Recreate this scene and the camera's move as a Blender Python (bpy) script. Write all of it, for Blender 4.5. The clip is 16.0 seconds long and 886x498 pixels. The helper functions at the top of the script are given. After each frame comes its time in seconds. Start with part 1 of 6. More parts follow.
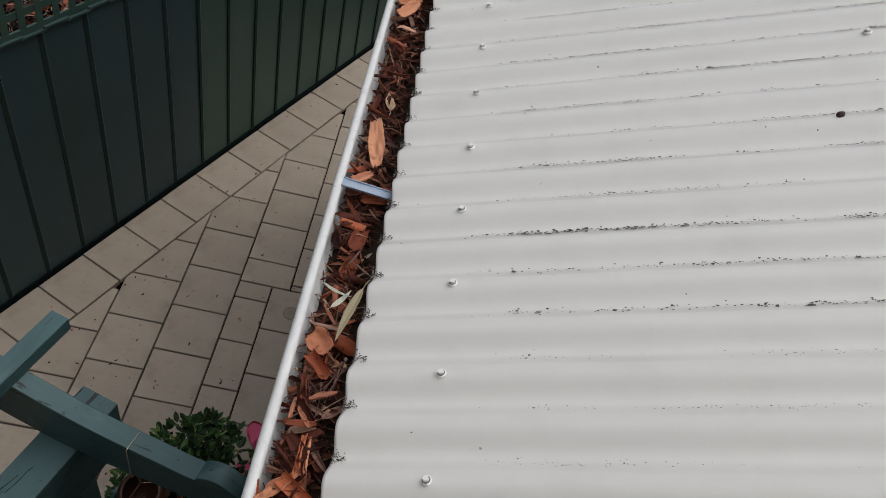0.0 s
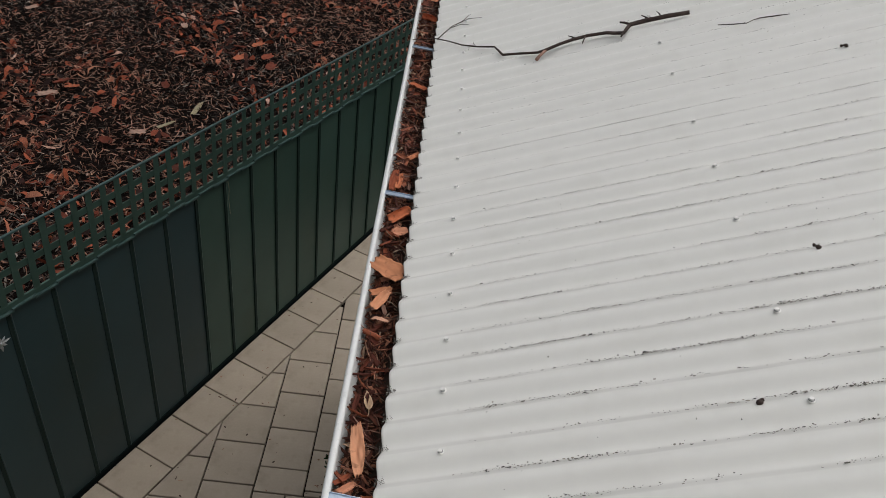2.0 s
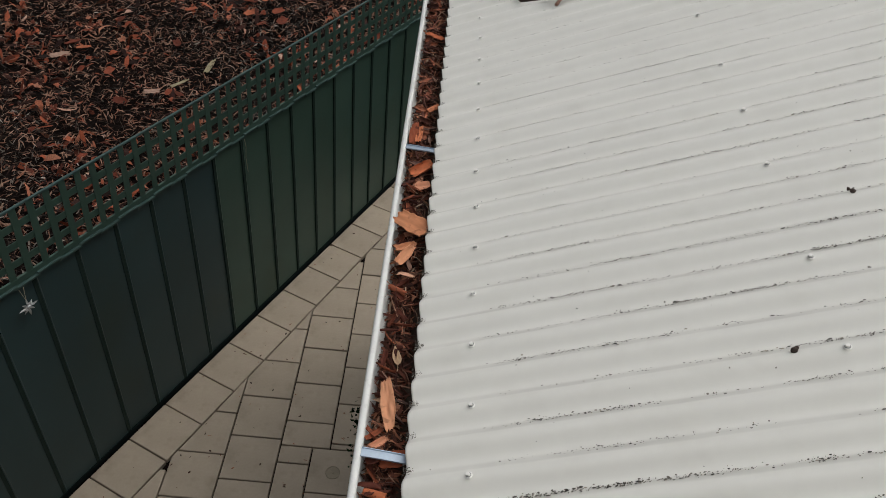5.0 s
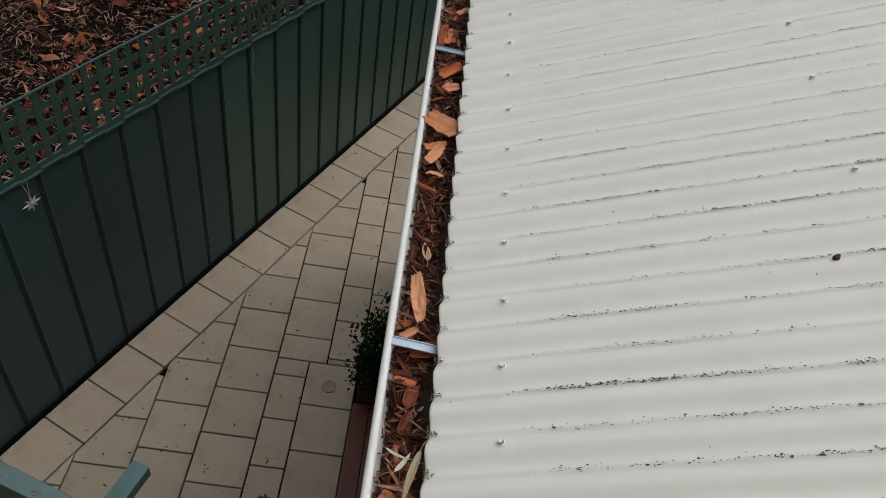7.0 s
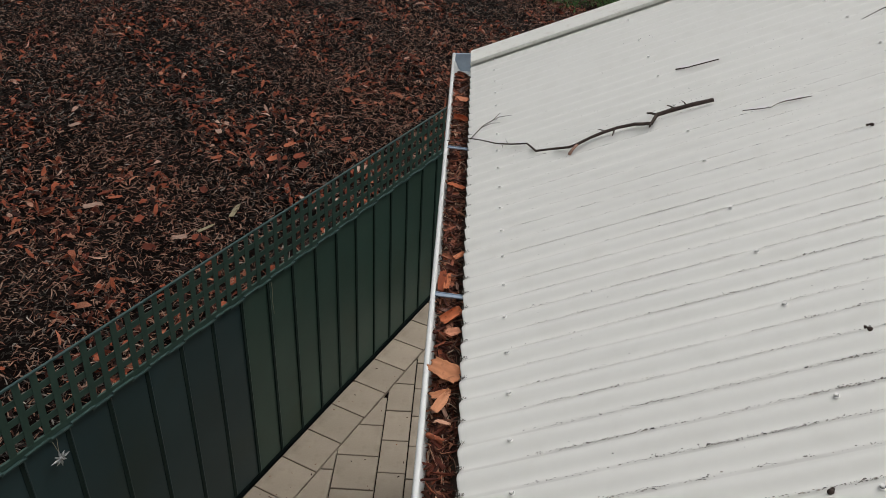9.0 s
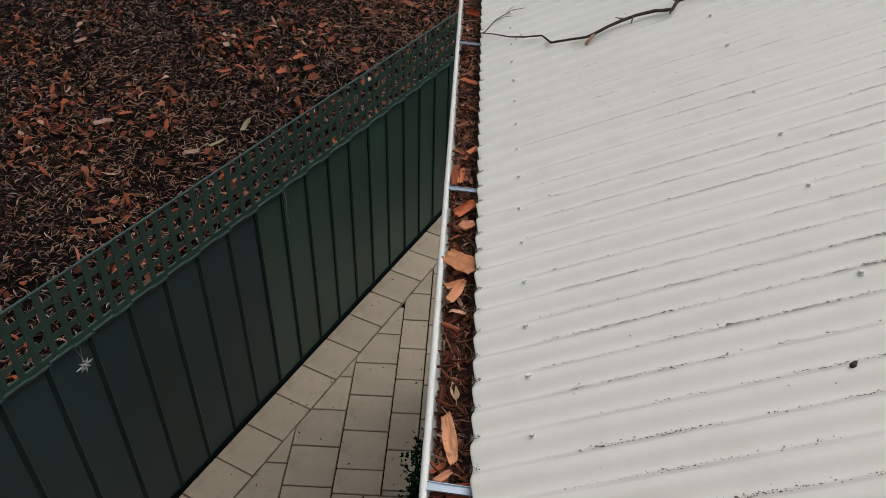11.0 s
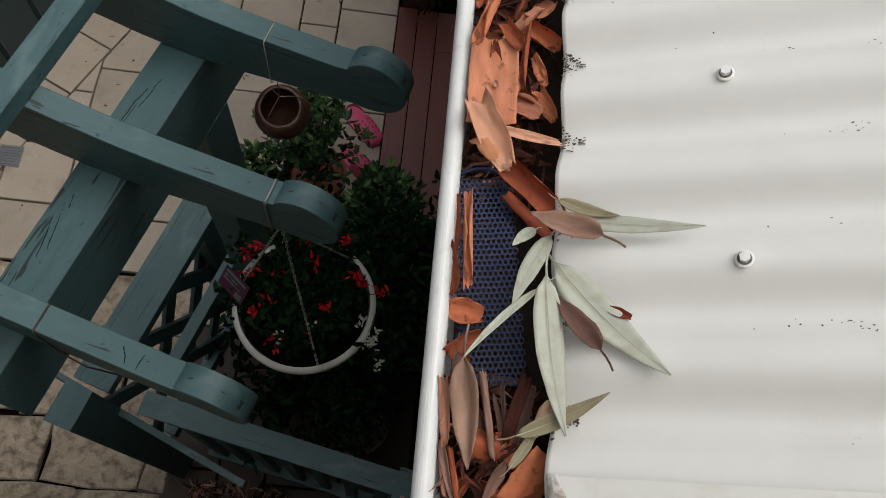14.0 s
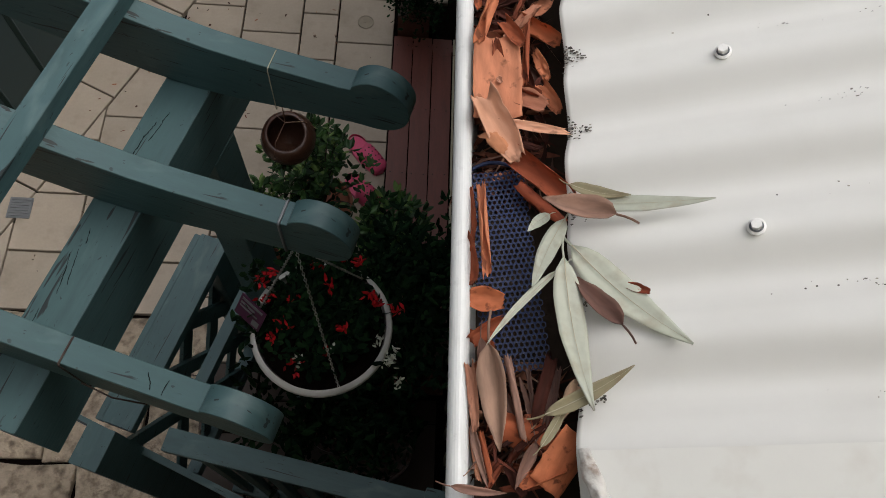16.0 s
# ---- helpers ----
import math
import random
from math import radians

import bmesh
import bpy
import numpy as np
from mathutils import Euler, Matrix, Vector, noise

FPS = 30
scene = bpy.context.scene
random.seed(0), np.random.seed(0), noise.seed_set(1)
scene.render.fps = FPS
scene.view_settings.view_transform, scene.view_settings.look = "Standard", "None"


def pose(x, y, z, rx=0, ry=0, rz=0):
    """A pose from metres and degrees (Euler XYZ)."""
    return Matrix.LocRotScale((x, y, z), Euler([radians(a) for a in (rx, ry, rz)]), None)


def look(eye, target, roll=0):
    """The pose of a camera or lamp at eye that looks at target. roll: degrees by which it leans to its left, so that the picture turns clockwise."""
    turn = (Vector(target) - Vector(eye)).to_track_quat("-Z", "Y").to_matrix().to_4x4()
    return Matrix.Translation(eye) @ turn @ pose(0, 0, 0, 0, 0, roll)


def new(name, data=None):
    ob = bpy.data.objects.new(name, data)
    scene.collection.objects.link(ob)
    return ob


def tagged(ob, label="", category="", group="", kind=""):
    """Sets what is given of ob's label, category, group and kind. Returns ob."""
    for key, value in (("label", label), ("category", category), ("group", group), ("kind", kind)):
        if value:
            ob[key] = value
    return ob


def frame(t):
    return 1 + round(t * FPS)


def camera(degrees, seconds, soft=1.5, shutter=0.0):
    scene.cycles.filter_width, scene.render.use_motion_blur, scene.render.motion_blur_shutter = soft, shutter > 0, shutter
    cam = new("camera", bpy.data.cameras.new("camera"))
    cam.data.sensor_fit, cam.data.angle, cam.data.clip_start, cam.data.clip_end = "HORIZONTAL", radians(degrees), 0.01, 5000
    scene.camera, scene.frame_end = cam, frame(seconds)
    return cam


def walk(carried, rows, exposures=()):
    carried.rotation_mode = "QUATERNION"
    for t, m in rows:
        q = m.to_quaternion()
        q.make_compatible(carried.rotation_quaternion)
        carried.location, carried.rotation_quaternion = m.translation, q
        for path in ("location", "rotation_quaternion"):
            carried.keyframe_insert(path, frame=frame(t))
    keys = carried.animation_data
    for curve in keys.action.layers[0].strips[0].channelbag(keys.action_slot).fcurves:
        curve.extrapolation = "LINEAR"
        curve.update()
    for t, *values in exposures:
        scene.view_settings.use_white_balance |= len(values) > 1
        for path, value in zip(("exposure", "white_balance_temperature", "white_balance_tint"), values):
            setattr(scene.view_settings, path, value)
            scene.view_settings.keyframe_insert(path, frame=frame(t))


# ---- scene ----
cam = camera(58.8, 16.0, soft=0.8)
PATH = [
    (0, (-0.117, -0.42, 0.868), (0.044, 0.92, -0.608), 17.5),
    (0.5, (-0.077, -0.413, 1.075), (-0.018, 0.974, -0.364), 13.3),
    (1, (-0.107, -0.403, 1.155), (-0.018, 1.017, -0.25), 13.6),
    (1.5, (-0.119, -0.358, 1.19), (-0.043, 1.145, -0.127), 10.7),
    (2, (-0.099, -0.333, 1.217), (-0.024, 1.246, -0.008), 8.7),
    (2.5, (-0.097, -0.305, 1.258), (-0.03, 1.329, 0.107), 6.7),
    (3, (-0.088, -0.312, 1.283), (-0.08, 1.383, 0.222), 4.5),
    (3.5, (-0.101, -0.322, 1.288), (-0.075, 1.393, 0.26), 4.4),
    (4, (-0.098, -0.317, 1.28), (-0.088, 1.397, 0.25), 4.4),
    (4.5, (-0.106, -0.315, 1.245), (-0.066, 1.366, 0.163), 5.2),
    (5, (-0.117, -0.318, 1.205), (-0.071, 1.183, -0.116), 6.7),
    (5.2, (-0.137, -0.328, 1.149), (-0.049, 1.115, -0.233), 8.3),
    (7.3, (-0.2, -0.363, 1.12), (-0.105, 1.026, -0.315), 11.3),
    (7.5, (-0.193, -0.343, 1.145), (-0.094, 1.133, -0.2), 10.4),
    (8, (-0.171, -0.34, 1.236), (-0.084, 1.319, 0.122), 8.0),
    (8.5, (-0.158, -0.364, 1.289), (-0.129, 1.353, 0.264), 5.5),
    (8.7, (-0.163, -0.36, 1.305), (-0.175, 1.346, 0.261), 3.8),
    (10.8, (-0.154, -0.355, 1.24), (-0.188, 1.265, 0.068), 1.9),
    (11, (-0.155, -0.367, 1.22), (-0.201, 1.203, -0.019), 1.6),
    (11.5, (-0.148, -0.395, 1.126), (-0.177, 0.97, -0.336), 2.0),
    (12, (-0.181, -0.446, 0.967), (-0.134, 0.639, -0.713), 6.9),
    (12.5, (-0.258, -0.478, 0.808), (-0.033, 0.362, -0.993), 18.3),
    (13, (-0.252, -0.505, 0.604), (-0.093, 0.306, -1.217), 18.3),
    (13.5, (-0.256, -0.52, 0.495), (-0.109, 0.251, -1.345), 18.7),
    (14, (-0.243, -0.523, 0.504), (-0.128, 0.213, -1.352), 14.7),
    (14.5, (-0.249, -0.516, 0.51), (-0.092, 0.17, -1.362), 13.9),
    (15, (-0.277, -0.521, 0.483), (0.116, 0.085, -1.382), 32.3),
    (15.5, (-0.275, -0.53, 0.471), (-0.007, 0.179, -1.38), 20.3),
    (16, (-0.249, -0.555, 0.505), (-0.16, 0.246, -1.325), 8.5),
]
walk(cam, [(t, look(eye, target, roll)) for t, eye, target, roll in PATH],
     [(0.0, 0.02, 6400, 11), (0.5, -0.04, 6400, 11), (1.5, -0.02, 6500, 9), (3.5, 0.0, 6530, 9), (4.8, 0.0, 6630, 7), (5.2, -0.06, 6650, 7), (7.5, 0.03, 6620, 7), (8.5, 0.08, 6580, 8),
      (11.0, 0.03, 6680, 7), (12.0, -0.08, 6680, 7), (12.5, -0.06, 6660, 7), (13.0, 0.02, 6640, 8), (13.5, 0.26, 6560, 9), (14.0, 0.40, 6550, 9), (16.0, 0.41, 6530, 10)])

# ---------------------------------------------------------------- world and light
world = bpy.data.worlds.new("overcast_sky")
scene.world = world
world.use_nodes = True
wn = world.node_tree.nodes
sky = wn.new("ShaderNodeTexSky")
sky.sky_type = "NISHITA"
sky.sun_disc = False
sky.sun_elevation = radians(58)
sky.sun_rotation = radians(60)
sky.air_density, sky.dust_density, sky.ozone_density = 1.0, 4.0, 1.0
grey = wn.new("ShaderNodeHueSaturation")
grey.inputs["Saturation"].default_value = 0.3
world.node_tree.links.new(sky.outputs[0], grey.inputs["Color"])
wc = wn.new("ShaderNodeTexCoord")
wsep = wn.new("ShaderNodeSeparateXYZ")
wramp = wn.new("ShaderNodeMapRange")      # an overcast dome: bright overhead, dim at the horizon
wramp.inputs["From Min"].default_value, wramp.inputs["From Max"].default_value = 0.0, 1.0
wramp.inputs["To Min"].default_value, wramp.inputs["To Max"].default_value = 0.02, 2.45
wmul = wn.new("ShaderNodeVectorMath")
wmul.operation = "SCALE"
world.node_tree.links.new(wc.outputs["Generated"], wsep.inputs[0])
wpow = wn.new("ShaderNodeMath")
wpow.operation, wpow.use_clamp = "POWER", True
wpow.inputs[1].default_value = 1.45
wmax = wn.new("ShaderNodeMath")
wmax.operation = "MAXIMUM"
wmax.inputs[1].default_value = 0.0
world.node_tree.links.new(wsep.outputs["Z"], wmax.inputs[0])
world.node_tree.links.new(wmax.outputs[0], wpow.inputs[0])
world.node_tree.links.new(wpow.outputs[0], wramp.inputs["Value"])
world.node_tree.links.new(grey.outputs[0], wmul.inputs[0])
world.node_tree.links.new(wramp.outputs[0], wmul.inputs["Scale"])
world.node_tree.links.new(wmul.outputs[0], wn["Background"].inputs["Color"])
wn["Background"].inputs["Strength"].default_value = 0.08
sun = new("sun", bpy.data.lights.new("sun", "SUN"))
sun.data.energy = 0.55
sun.data.angle = radians(60)
sun.data.color = (1.0, 0.97, 0.93)
sun.matrix_world = look((0.5, -2.0, 6.0), (0, 0, 0))

# ---------------------------------------------------------------- numbers of the plan
PITCH = 0.0762                       # corrugation
SLOPE = math.atan(0.4142)
ROOF = Matrix.Rotation(-SLOPE, 4, "Y")   # roof frame: x up the slope, y along the eave, z off the sheet
GZ = -3.0                            # paving
YARD = -2.42                         # ground beyond the fence
F0 = Vector((-1.376, 3.389, 0))
FDIR = Vector((0.430, 0.903, 0)).normalized()
FYAW = math.atan2(FDIR.y, FDIR.x)
FENCE = Matrix.Translation((F0.x, F0.y, 0)) @ Matrix.Rotation(FYAW, 4, "Z")  # x along the fence, y away to the yard
RAF = Vector((0.966, -0.259, 0)).normalized()
RYAW = math.atan2(RAF.y, RAF.x)
rng = random.Random(7)


# ---------------------------------------------------------------- materials
def mat(name, color, rough=0.6, metal=0.0, var=0.12, scale=6.0, fine=60.0, bump=0.15, dist=0.002, dark=None, stain=0.0,
        stain_scale=3.0, island=0.0, obj=0.0, stretch=(1, 1, 1), spec=0.5, stain_from=0.52, stain_to=0.72):
    """Base colour with coarse and fine variation, optional stains, piece-to-piece shifts and fine relief."""
    m = bpy.data.materials.new(name)
    m.use_nodes = True
    nt = m.node_tree
    n, l = nt.nodes, nt.links
    b = n["Principled BSDF"]
    b.inputs["Metallic"].default_value = metal
    b.inputs["Specular IOR Level"].default_value = spec
    tc = n.new("ShaderNodeTexCoord")
    mp = n.new("ShaderNodeMapping")
    mp.inputs["Scale"].default_value = stretch
    l.new(tc.outputs["Object"], mp.inputs["Vector"])
    def noise_at(s, detail=4.0):
        t = n.new("ShaderNodeTexNoise")
        t.inputs["Scale"].default_value = s
        t.inputs["Detail"].default_value = detail
        l.new(mp.outputs[0], t.inputs["Vector"])
        return t.outputs["Fac"]
    def math_node(op, a, c):
        t = n.new("ShaderNodeMath")
        t.operation = op
        for i, v in enumerate((a, c)):
            if isinstance(v, (int, float)):
                t.inputs[i].default_value = v
            else:
                l.new(v, t.inputs[i])
        return t.outputs[0]
    big, small = noise_at(scale), noise_at(fine, 6.0)
    f = math_node("ADD", math_node("MULTIPLY", math_node("SUBTRACT", big, 0.5), 2.4 * var),
                  math_node("MULTIPLY", math_node("SUBTRACT", small, 0.5), 1.6 * var))
    if island:
        g = n.new("ShaderNodeNewGeometry")
        f = math_node("ADD", f, math_node("MULTIPLY", math_node("SUBTRACT", g.outputs["Random Per Island"], 0.5), island))
    if obj:
        o = n.new("ShaderNodeObjectInfo")
        f = math_node("ADD", f, math_node("MULTIPLY", math_node("SUBTRACT", o.outputs["Random"], 0.5), obj))
    f = math_node("ADD", f, 1.0)
    mul = n.new("ShaderNodeVectorMath")
    mul.operation = "SCALE"
    mul.inputs[0].default_value = color[:3]
    l.new(f, mul.inputs["Scale"])
    out = mul.outputs[0]
    if stain:
        r = n.new("ShaderNodeMapRange")
        r.inputs["From Min"].default_value, r.inputs["From Max"].default_value = stain_from, stain_to
        l.new(noise_at(stain_scale, 8.0), r.inputs["Value"])
        mx = n.new("ShaderNodeMix")
        mx.data_type = "RGBA"
        l.new(math_node("MULTIPLY", r.outputs[0], stain), mx.inputs["Factor"])
        l.new(out, mx.inputs["A"])
        mx.inputs["B"].default_value = (*(dark or tuple(c * 0.35 for c in color[:3])), 1)
        out = mx.outputs["Result"]
    l.new(out, b.inputs["Base Color"])
    l.new(math_node("ADD", math_node("MULTIPLY", small, 0.2), rough - 0.1), b.inputs["Roughness"])
    if bump:
        bp = n.new("ShaderNodeBump")
        bp.inputs["Strength"].default_value = bump
        bp.inputs["Distance"].default_value = dist
        l.new(small, bp.inputs["Height"])
        l.new(bp.outputs[0], b.inputs["Normal"])
    return m


def palette(name, stops, rough=0.75, by="island", fine=90.0, var=0.35, bump=0.3, spec=0.5, stretch=(1, 1, 1), spots=0.0):
    """Colours picked piece by piece out of a ramp, with grain along each piece."""
    m = bpy.data.materials.new(name)
    m.use_nodes = True
    nt = m.node_tree
    n, l = nt.nodes, nt.links
    b = n["Principled BSDF"]
    if by == "island":
        src = n.new("ShaderNodeNewGeometry").outputs["Random Per Island"]
    else:
        src = n.new("ShaderNodeObjectInfo").outputs["Random"]
    r = n.new("ShaderNodeValToRGB")
    r.color_ramp.interpolation = "LINEAR"
    els = r.color_ramp.elements
    while len(els) < len(stops):
        els.new(0.5)
    for e, (p, c) in zip(els, stops):
        e.position, e.color = p, (*c, 1)
    l.new(src, r.inputs[0])
    tc = n.new("ShaderNodeTexCoord")
    t = n.new("ShaderNodeTexNoise")
    t.inputs["Scale"].default_value = fine
    t.inputs["Detail"].default_value = 5
    mp = n.new("ShaderNodeMapping")
    mp.inputs["Scale"].default_value = stretch
    l.new(tc.outputs["Object"], mp.inputs["Vector"])
    l.new(mp.outputs[0], t.inputs["Vector"])
    mr = n.new("ShaderNodeMapRange")
    mr.inputs["From Min"].default_value, mr.inputs["From Max"].default_value = 0.3, 0.7
    mr.inputs["To Min"].default_value, mr.inputs["To Max"].default_value = 1 - var, 1 + var
    l.new(t.outputs["Fac"], mr.inputs["Value"])
    s = n.new("ShaderNodeVectorMath")
    s.operation = "SCALE"
    l.new(r.outputs[0], s.inputs[0])
    l.new(mr.outputs[0], s.inputs["Scale"])
    out = s.outputs[0]
    if spots:
        t2 = n.new("ShaderNodeTexNoise")
        t2.inputs["Scale"].default_value, t2.inputs["Detail"].default_value = fine * 0.8, 6
        l.new(tc.outputs["Object"], t2.inputs["Vector"])
        r2 = n.new("ShaderNodeMapRange")
        r2.inputs["From Min"].default_value, r2.inputs["From Max"].default_value = 0.60, 0.68
        r2.inputs["To Max"].default_value = spots
        l.new(t2.outputs["Fac"], r2.inputs["Value"])
        mx = n.new("ShaderNodeMix")
        mx.data_type = "RGBA"
        l.new(r2.outputs[0], mx.inputs["Factor"])
        l.new(out, mx.inputs["A"])
        mx.inputs["B"].default_value = (0.05, 0.016, 0.01, 1)
        out = mx.outputs["Result"]
    l.new(out, b.inputs["Base Color"])
    b.inputs["Roughness"].default_value = rough
    b.inputs["Specular IOR Level"].default_value = spec
    bp = n.new("ShaderNodeBump")
    bp.inputs["Strength"].default_value = bump
    bp.inputs["Distance"].default_value = 0.002
    l.new(t.outputs["Fac"], bp.inputs["Height"])
    l.new(bp.outputs[0], b.inputs["Normal"])
    return m


M_ROOF = mat("roof_sheet_paint", (0.74, 0.735, 0.70), 0.5, var=0.03, scale=1.6, fine=45, bump=0.03, stain=0.12, stain_scale=9,
             dark=(0.48, 0.46, 0.40), obj=0.02)


def valley_shade_grime(m, shift, strength):
    """Paints valley shade and fine dirt as a broken grey band along each corrugation."""
    n, l = m.node_tree.nodes, m.node_tree.links
    base = n["Principled BSDF"].inputs["Base Color"]
    last = base.links[0].from_socket
    def op(kind, a, c=0.0):
        t = n.new("ShaderNodeMath")
        t.operation = kind
        for i, v in enumerate((a, c)):
            if isinstance(v, (int, float)):
                t.inputs[i].default_value = v
            else:
                l.new(v, t.inputs[i])
        return t.outputs[0]
    tc = n.new("ShaderNodeTexCoord")
    sep = n.new("ShaderNodeSeparateXYZ")
    l.new(tc.outputs["Object"], sep.inputs[0])
    mp = n.new("ShaderNodeMapping")
    mp.inputs["Scale"].default_value = (3.0, 9.0, 1.0)
    l.new(tc.outputs["Object"], mp.inputs["Vector"])
    t = n.new("ShaderNodeTexNoise")
    t.inputs["Scale"].default_value, t.inputs["Detail"].default_value = 2.0, 6.0
    l.new(mp.outputs[0], t.inputs["Vector"])
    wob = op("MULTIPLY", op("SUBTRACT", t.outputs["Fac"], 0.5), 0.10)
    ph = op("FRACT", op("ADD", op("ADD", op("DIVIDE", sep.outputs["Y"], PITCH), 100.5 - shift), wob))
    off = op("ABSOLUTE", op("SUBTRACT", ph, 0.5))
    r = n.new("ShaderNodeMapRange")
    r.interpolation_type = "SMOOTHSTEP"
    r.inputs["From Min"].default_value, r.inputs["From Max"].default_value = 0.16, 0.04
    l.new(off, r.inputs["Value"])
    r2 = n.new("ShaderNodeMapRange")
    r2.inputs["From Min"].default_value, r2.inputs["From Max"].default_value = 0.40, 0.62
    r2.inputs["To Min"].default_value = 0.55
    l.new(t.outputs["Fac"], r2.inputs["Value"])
    r3 = n.new("ShaderNodeMapRange")              # the band is fainter towards the near gable end
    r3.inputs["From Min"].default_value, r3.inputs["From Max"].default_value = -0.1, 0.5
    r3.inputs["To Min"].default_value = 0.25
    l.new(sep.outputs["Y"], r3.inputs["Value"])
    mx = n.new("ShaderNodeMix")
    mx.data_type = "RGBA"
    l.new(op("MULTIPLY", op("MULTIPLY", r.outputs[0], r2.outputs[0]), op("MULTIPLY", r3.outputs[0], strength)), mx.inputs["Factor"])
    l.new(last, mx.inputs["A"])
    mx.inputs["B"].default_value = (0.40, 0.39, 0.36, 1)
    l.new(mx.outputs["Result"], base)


valley_shade_grime(M_ROOF, 0.33, 0.40)
M_CAP = mat("flashing_paint", (0.75, 0.745, 0.70), 0.5, var=0.03, scale=2.5, fine=60, bump=0.03, stain=0.25, stain_scale=26,
            dark=(0.46, 0.39, 0.31))
M_GUT = mat("gutter_paint", (0.72, 0.73, 0.72), 0.3, var=0.04, scale=4, fine=80, bump=0.03, stain=0.15, stain_scale=22,
            dark=(0.35, 0.33, 0.30))
M_GALV = mat("galvanised_strap", (0.42, 0.50, 0.60), 0.38, metal=0.75, var=0.12, scale=30, fine=160, bump=0.08)
M_SCREW = mat("screw_head", (0.90, 0.89, 0.86), 0.3, metal=0.0, var=0.08, scale=40, fine=200, bump=0.05)
M_FENCE = mat("fence_green_steel", (0.042, 0.082, 0.066), 0.46, var=0.2, scale=2.2, fine=30, bump=0.04, stain=0.4, stain_scale=1.6,
              dark=(0.036, 0.055, 0.030), obj=0.13, spec=0.45)
M_FENCE_BLUE = mat("fence_blue_green_steel", (0.026, 0.054, 0.060), 0.46, var=0.2, scale=2.2, fine=30, bump=0.04, stain=0.4, stain_scale=1.6,
                   dark=(0.030, 0.048, 0.034), obj=0.15, spec=0.45)
M_RAIL = mat("fence_rail_green", (0.036, 0.070, 0.068), 0.45, var=0.12, scale=5, fine=60, bump=0.04, stain=0.3, stain_scale=8,
             dark=(0.12, 0.15, 0.13))
M_PAVER = mat("concrete_paver", (0.362, 0.304, 0.242), 0.8, var=0.13, scale=5, fine=70, bump=0.25, dist=0.003, stain=0.6, stain_scale=7.5,
              dark=(0.19, 0.155, 0.115), obj=0.17, stain_from=0.50, stain_to=0.78)
M_CAPRING = mat("dirty_cap", (0.27, 0.23, 0.175), 0.8, var=0.2, scale=20, fine=120, bump=0.2)
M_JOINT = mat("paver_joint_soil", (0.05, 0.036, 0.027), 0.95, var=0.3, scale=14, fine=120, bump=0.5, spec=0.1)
# Dark green that stands in for the shaded rib sides between fence panels.
M_JOINTSHADE = mat("dark_green_joint_shade", (0.015, 0.029, 0.026), 0.7, var=0.3, scale=3, fine=60, bump=0.1, spec=0.15)
# Near-black for timber cracks and for the shadow painted at the fence foot.
M_CRACKSHADE = mat("crack_and_foot_shadow", (0.009, 0.015, 0.015), 0.8, var=0.3, scale=3, fine=60, bump=0.1, spec=0.1)
M_STONE = mat("rough_stone_paver", (0.36, 0.29, 0.215), 0.9, var=0.35, scale=14, fine=60, bump=1.0, dist=0.014, stain=0.85, stain_scale=22,
              dark=(0.10, 0.075, 0.055), obj=0.25, stain_from=0.48, stain_to=0.70)


def timber_paint(name, color, worn, dark):
    """Weathered paint on sawn timber: grain along x, checks opened by the sun, and rubbed pale patches."""
    m = mat(name, color, 0.5, var=0.16, scale=3, fine=26, bump=0.25, dist=0.003, stain=0.35, stain_scale=7, dark=dark, stretch=(1, 5, 5))
    n, l = m.node_tree.nodes, m.node_tree.links
    base = n["Principled BSDF"].inputs["Base Color"]
    last = base.links[0].from_socket
    tc = n.new("ShaderNodeTexCoord")
    def layer(scale, stretch, lo, hi, col, strength, last, detail=5.0):
        mp = n.new("ShaderNodeMapping")
        mp.inputs["Scale"].default_value = stretch
        l.new(tc.outputs["Object"], mp.inputs["Vector"])
        t = n.new("ShaderNodeTexNoise")
        t.inputs["Scale"].default_value, t.inputs["Detail"].default_value = scale, detail
        t.inputs["Distortion"].default_value = 0.6
        l.new(mp.outputs[0], t.inputs["Vector"])
        r = n.new("ShaderNodeMapRange")
        r.inputs["From Min"].default_value, r.inputs["From Max"].default_value = lo, hi
        r.inputs["To Max"].default_value = strength
        l.new(t.outputs["Fac"], r.inputs["Value"])
        mx = n.new("ShaderNodeMix")
        mx.data_type = "RGBA"
        l.new(r.outputs[0], mx.inputs["Factor"])
        l.new(last, mx.inputs["A"])
        mx.inputs["B"].default_value = (*col, 1)
        return mx.outputs["Result"]
    last = layer(9, (1, 2.2, 2.2), 0.60, 0.74, worn, 0.55, last)
    last = layer(7, (1, 14, 14), 0.655, 0.68, (0.006, 0.008, 0.008), 0.9, last, 2.0)
    last = layer(60, (1, 2, 2), 0.69, 0.73, (0.01, 0.014, 0.014), 0.7, last, 2.0)
    l.new(last, base)
    return m


M_TIMBER = timber_paint("blue_green_painted_timber", (0.052, 0.108, 0.113), (0.115, 0.18, 0.182), (0.025, 0.050, 0.052))
M_DECK = mat("red_brown_deck_stain", (0.125, 0.037, 0.027), 0.5, var=0.22, scale=5, fine=40, bump=0.25, stain=0.3, stain_scale=6,
             dark=(0.06, 0.025, 0.02), stretch=(6, 1, 6), obj=0.2)
M_WALL = mat("cream_weatherboard", (0.36, 0.33, 0.24), 0.55, var=0.05, scale=3, fine=40, bump=0.05)
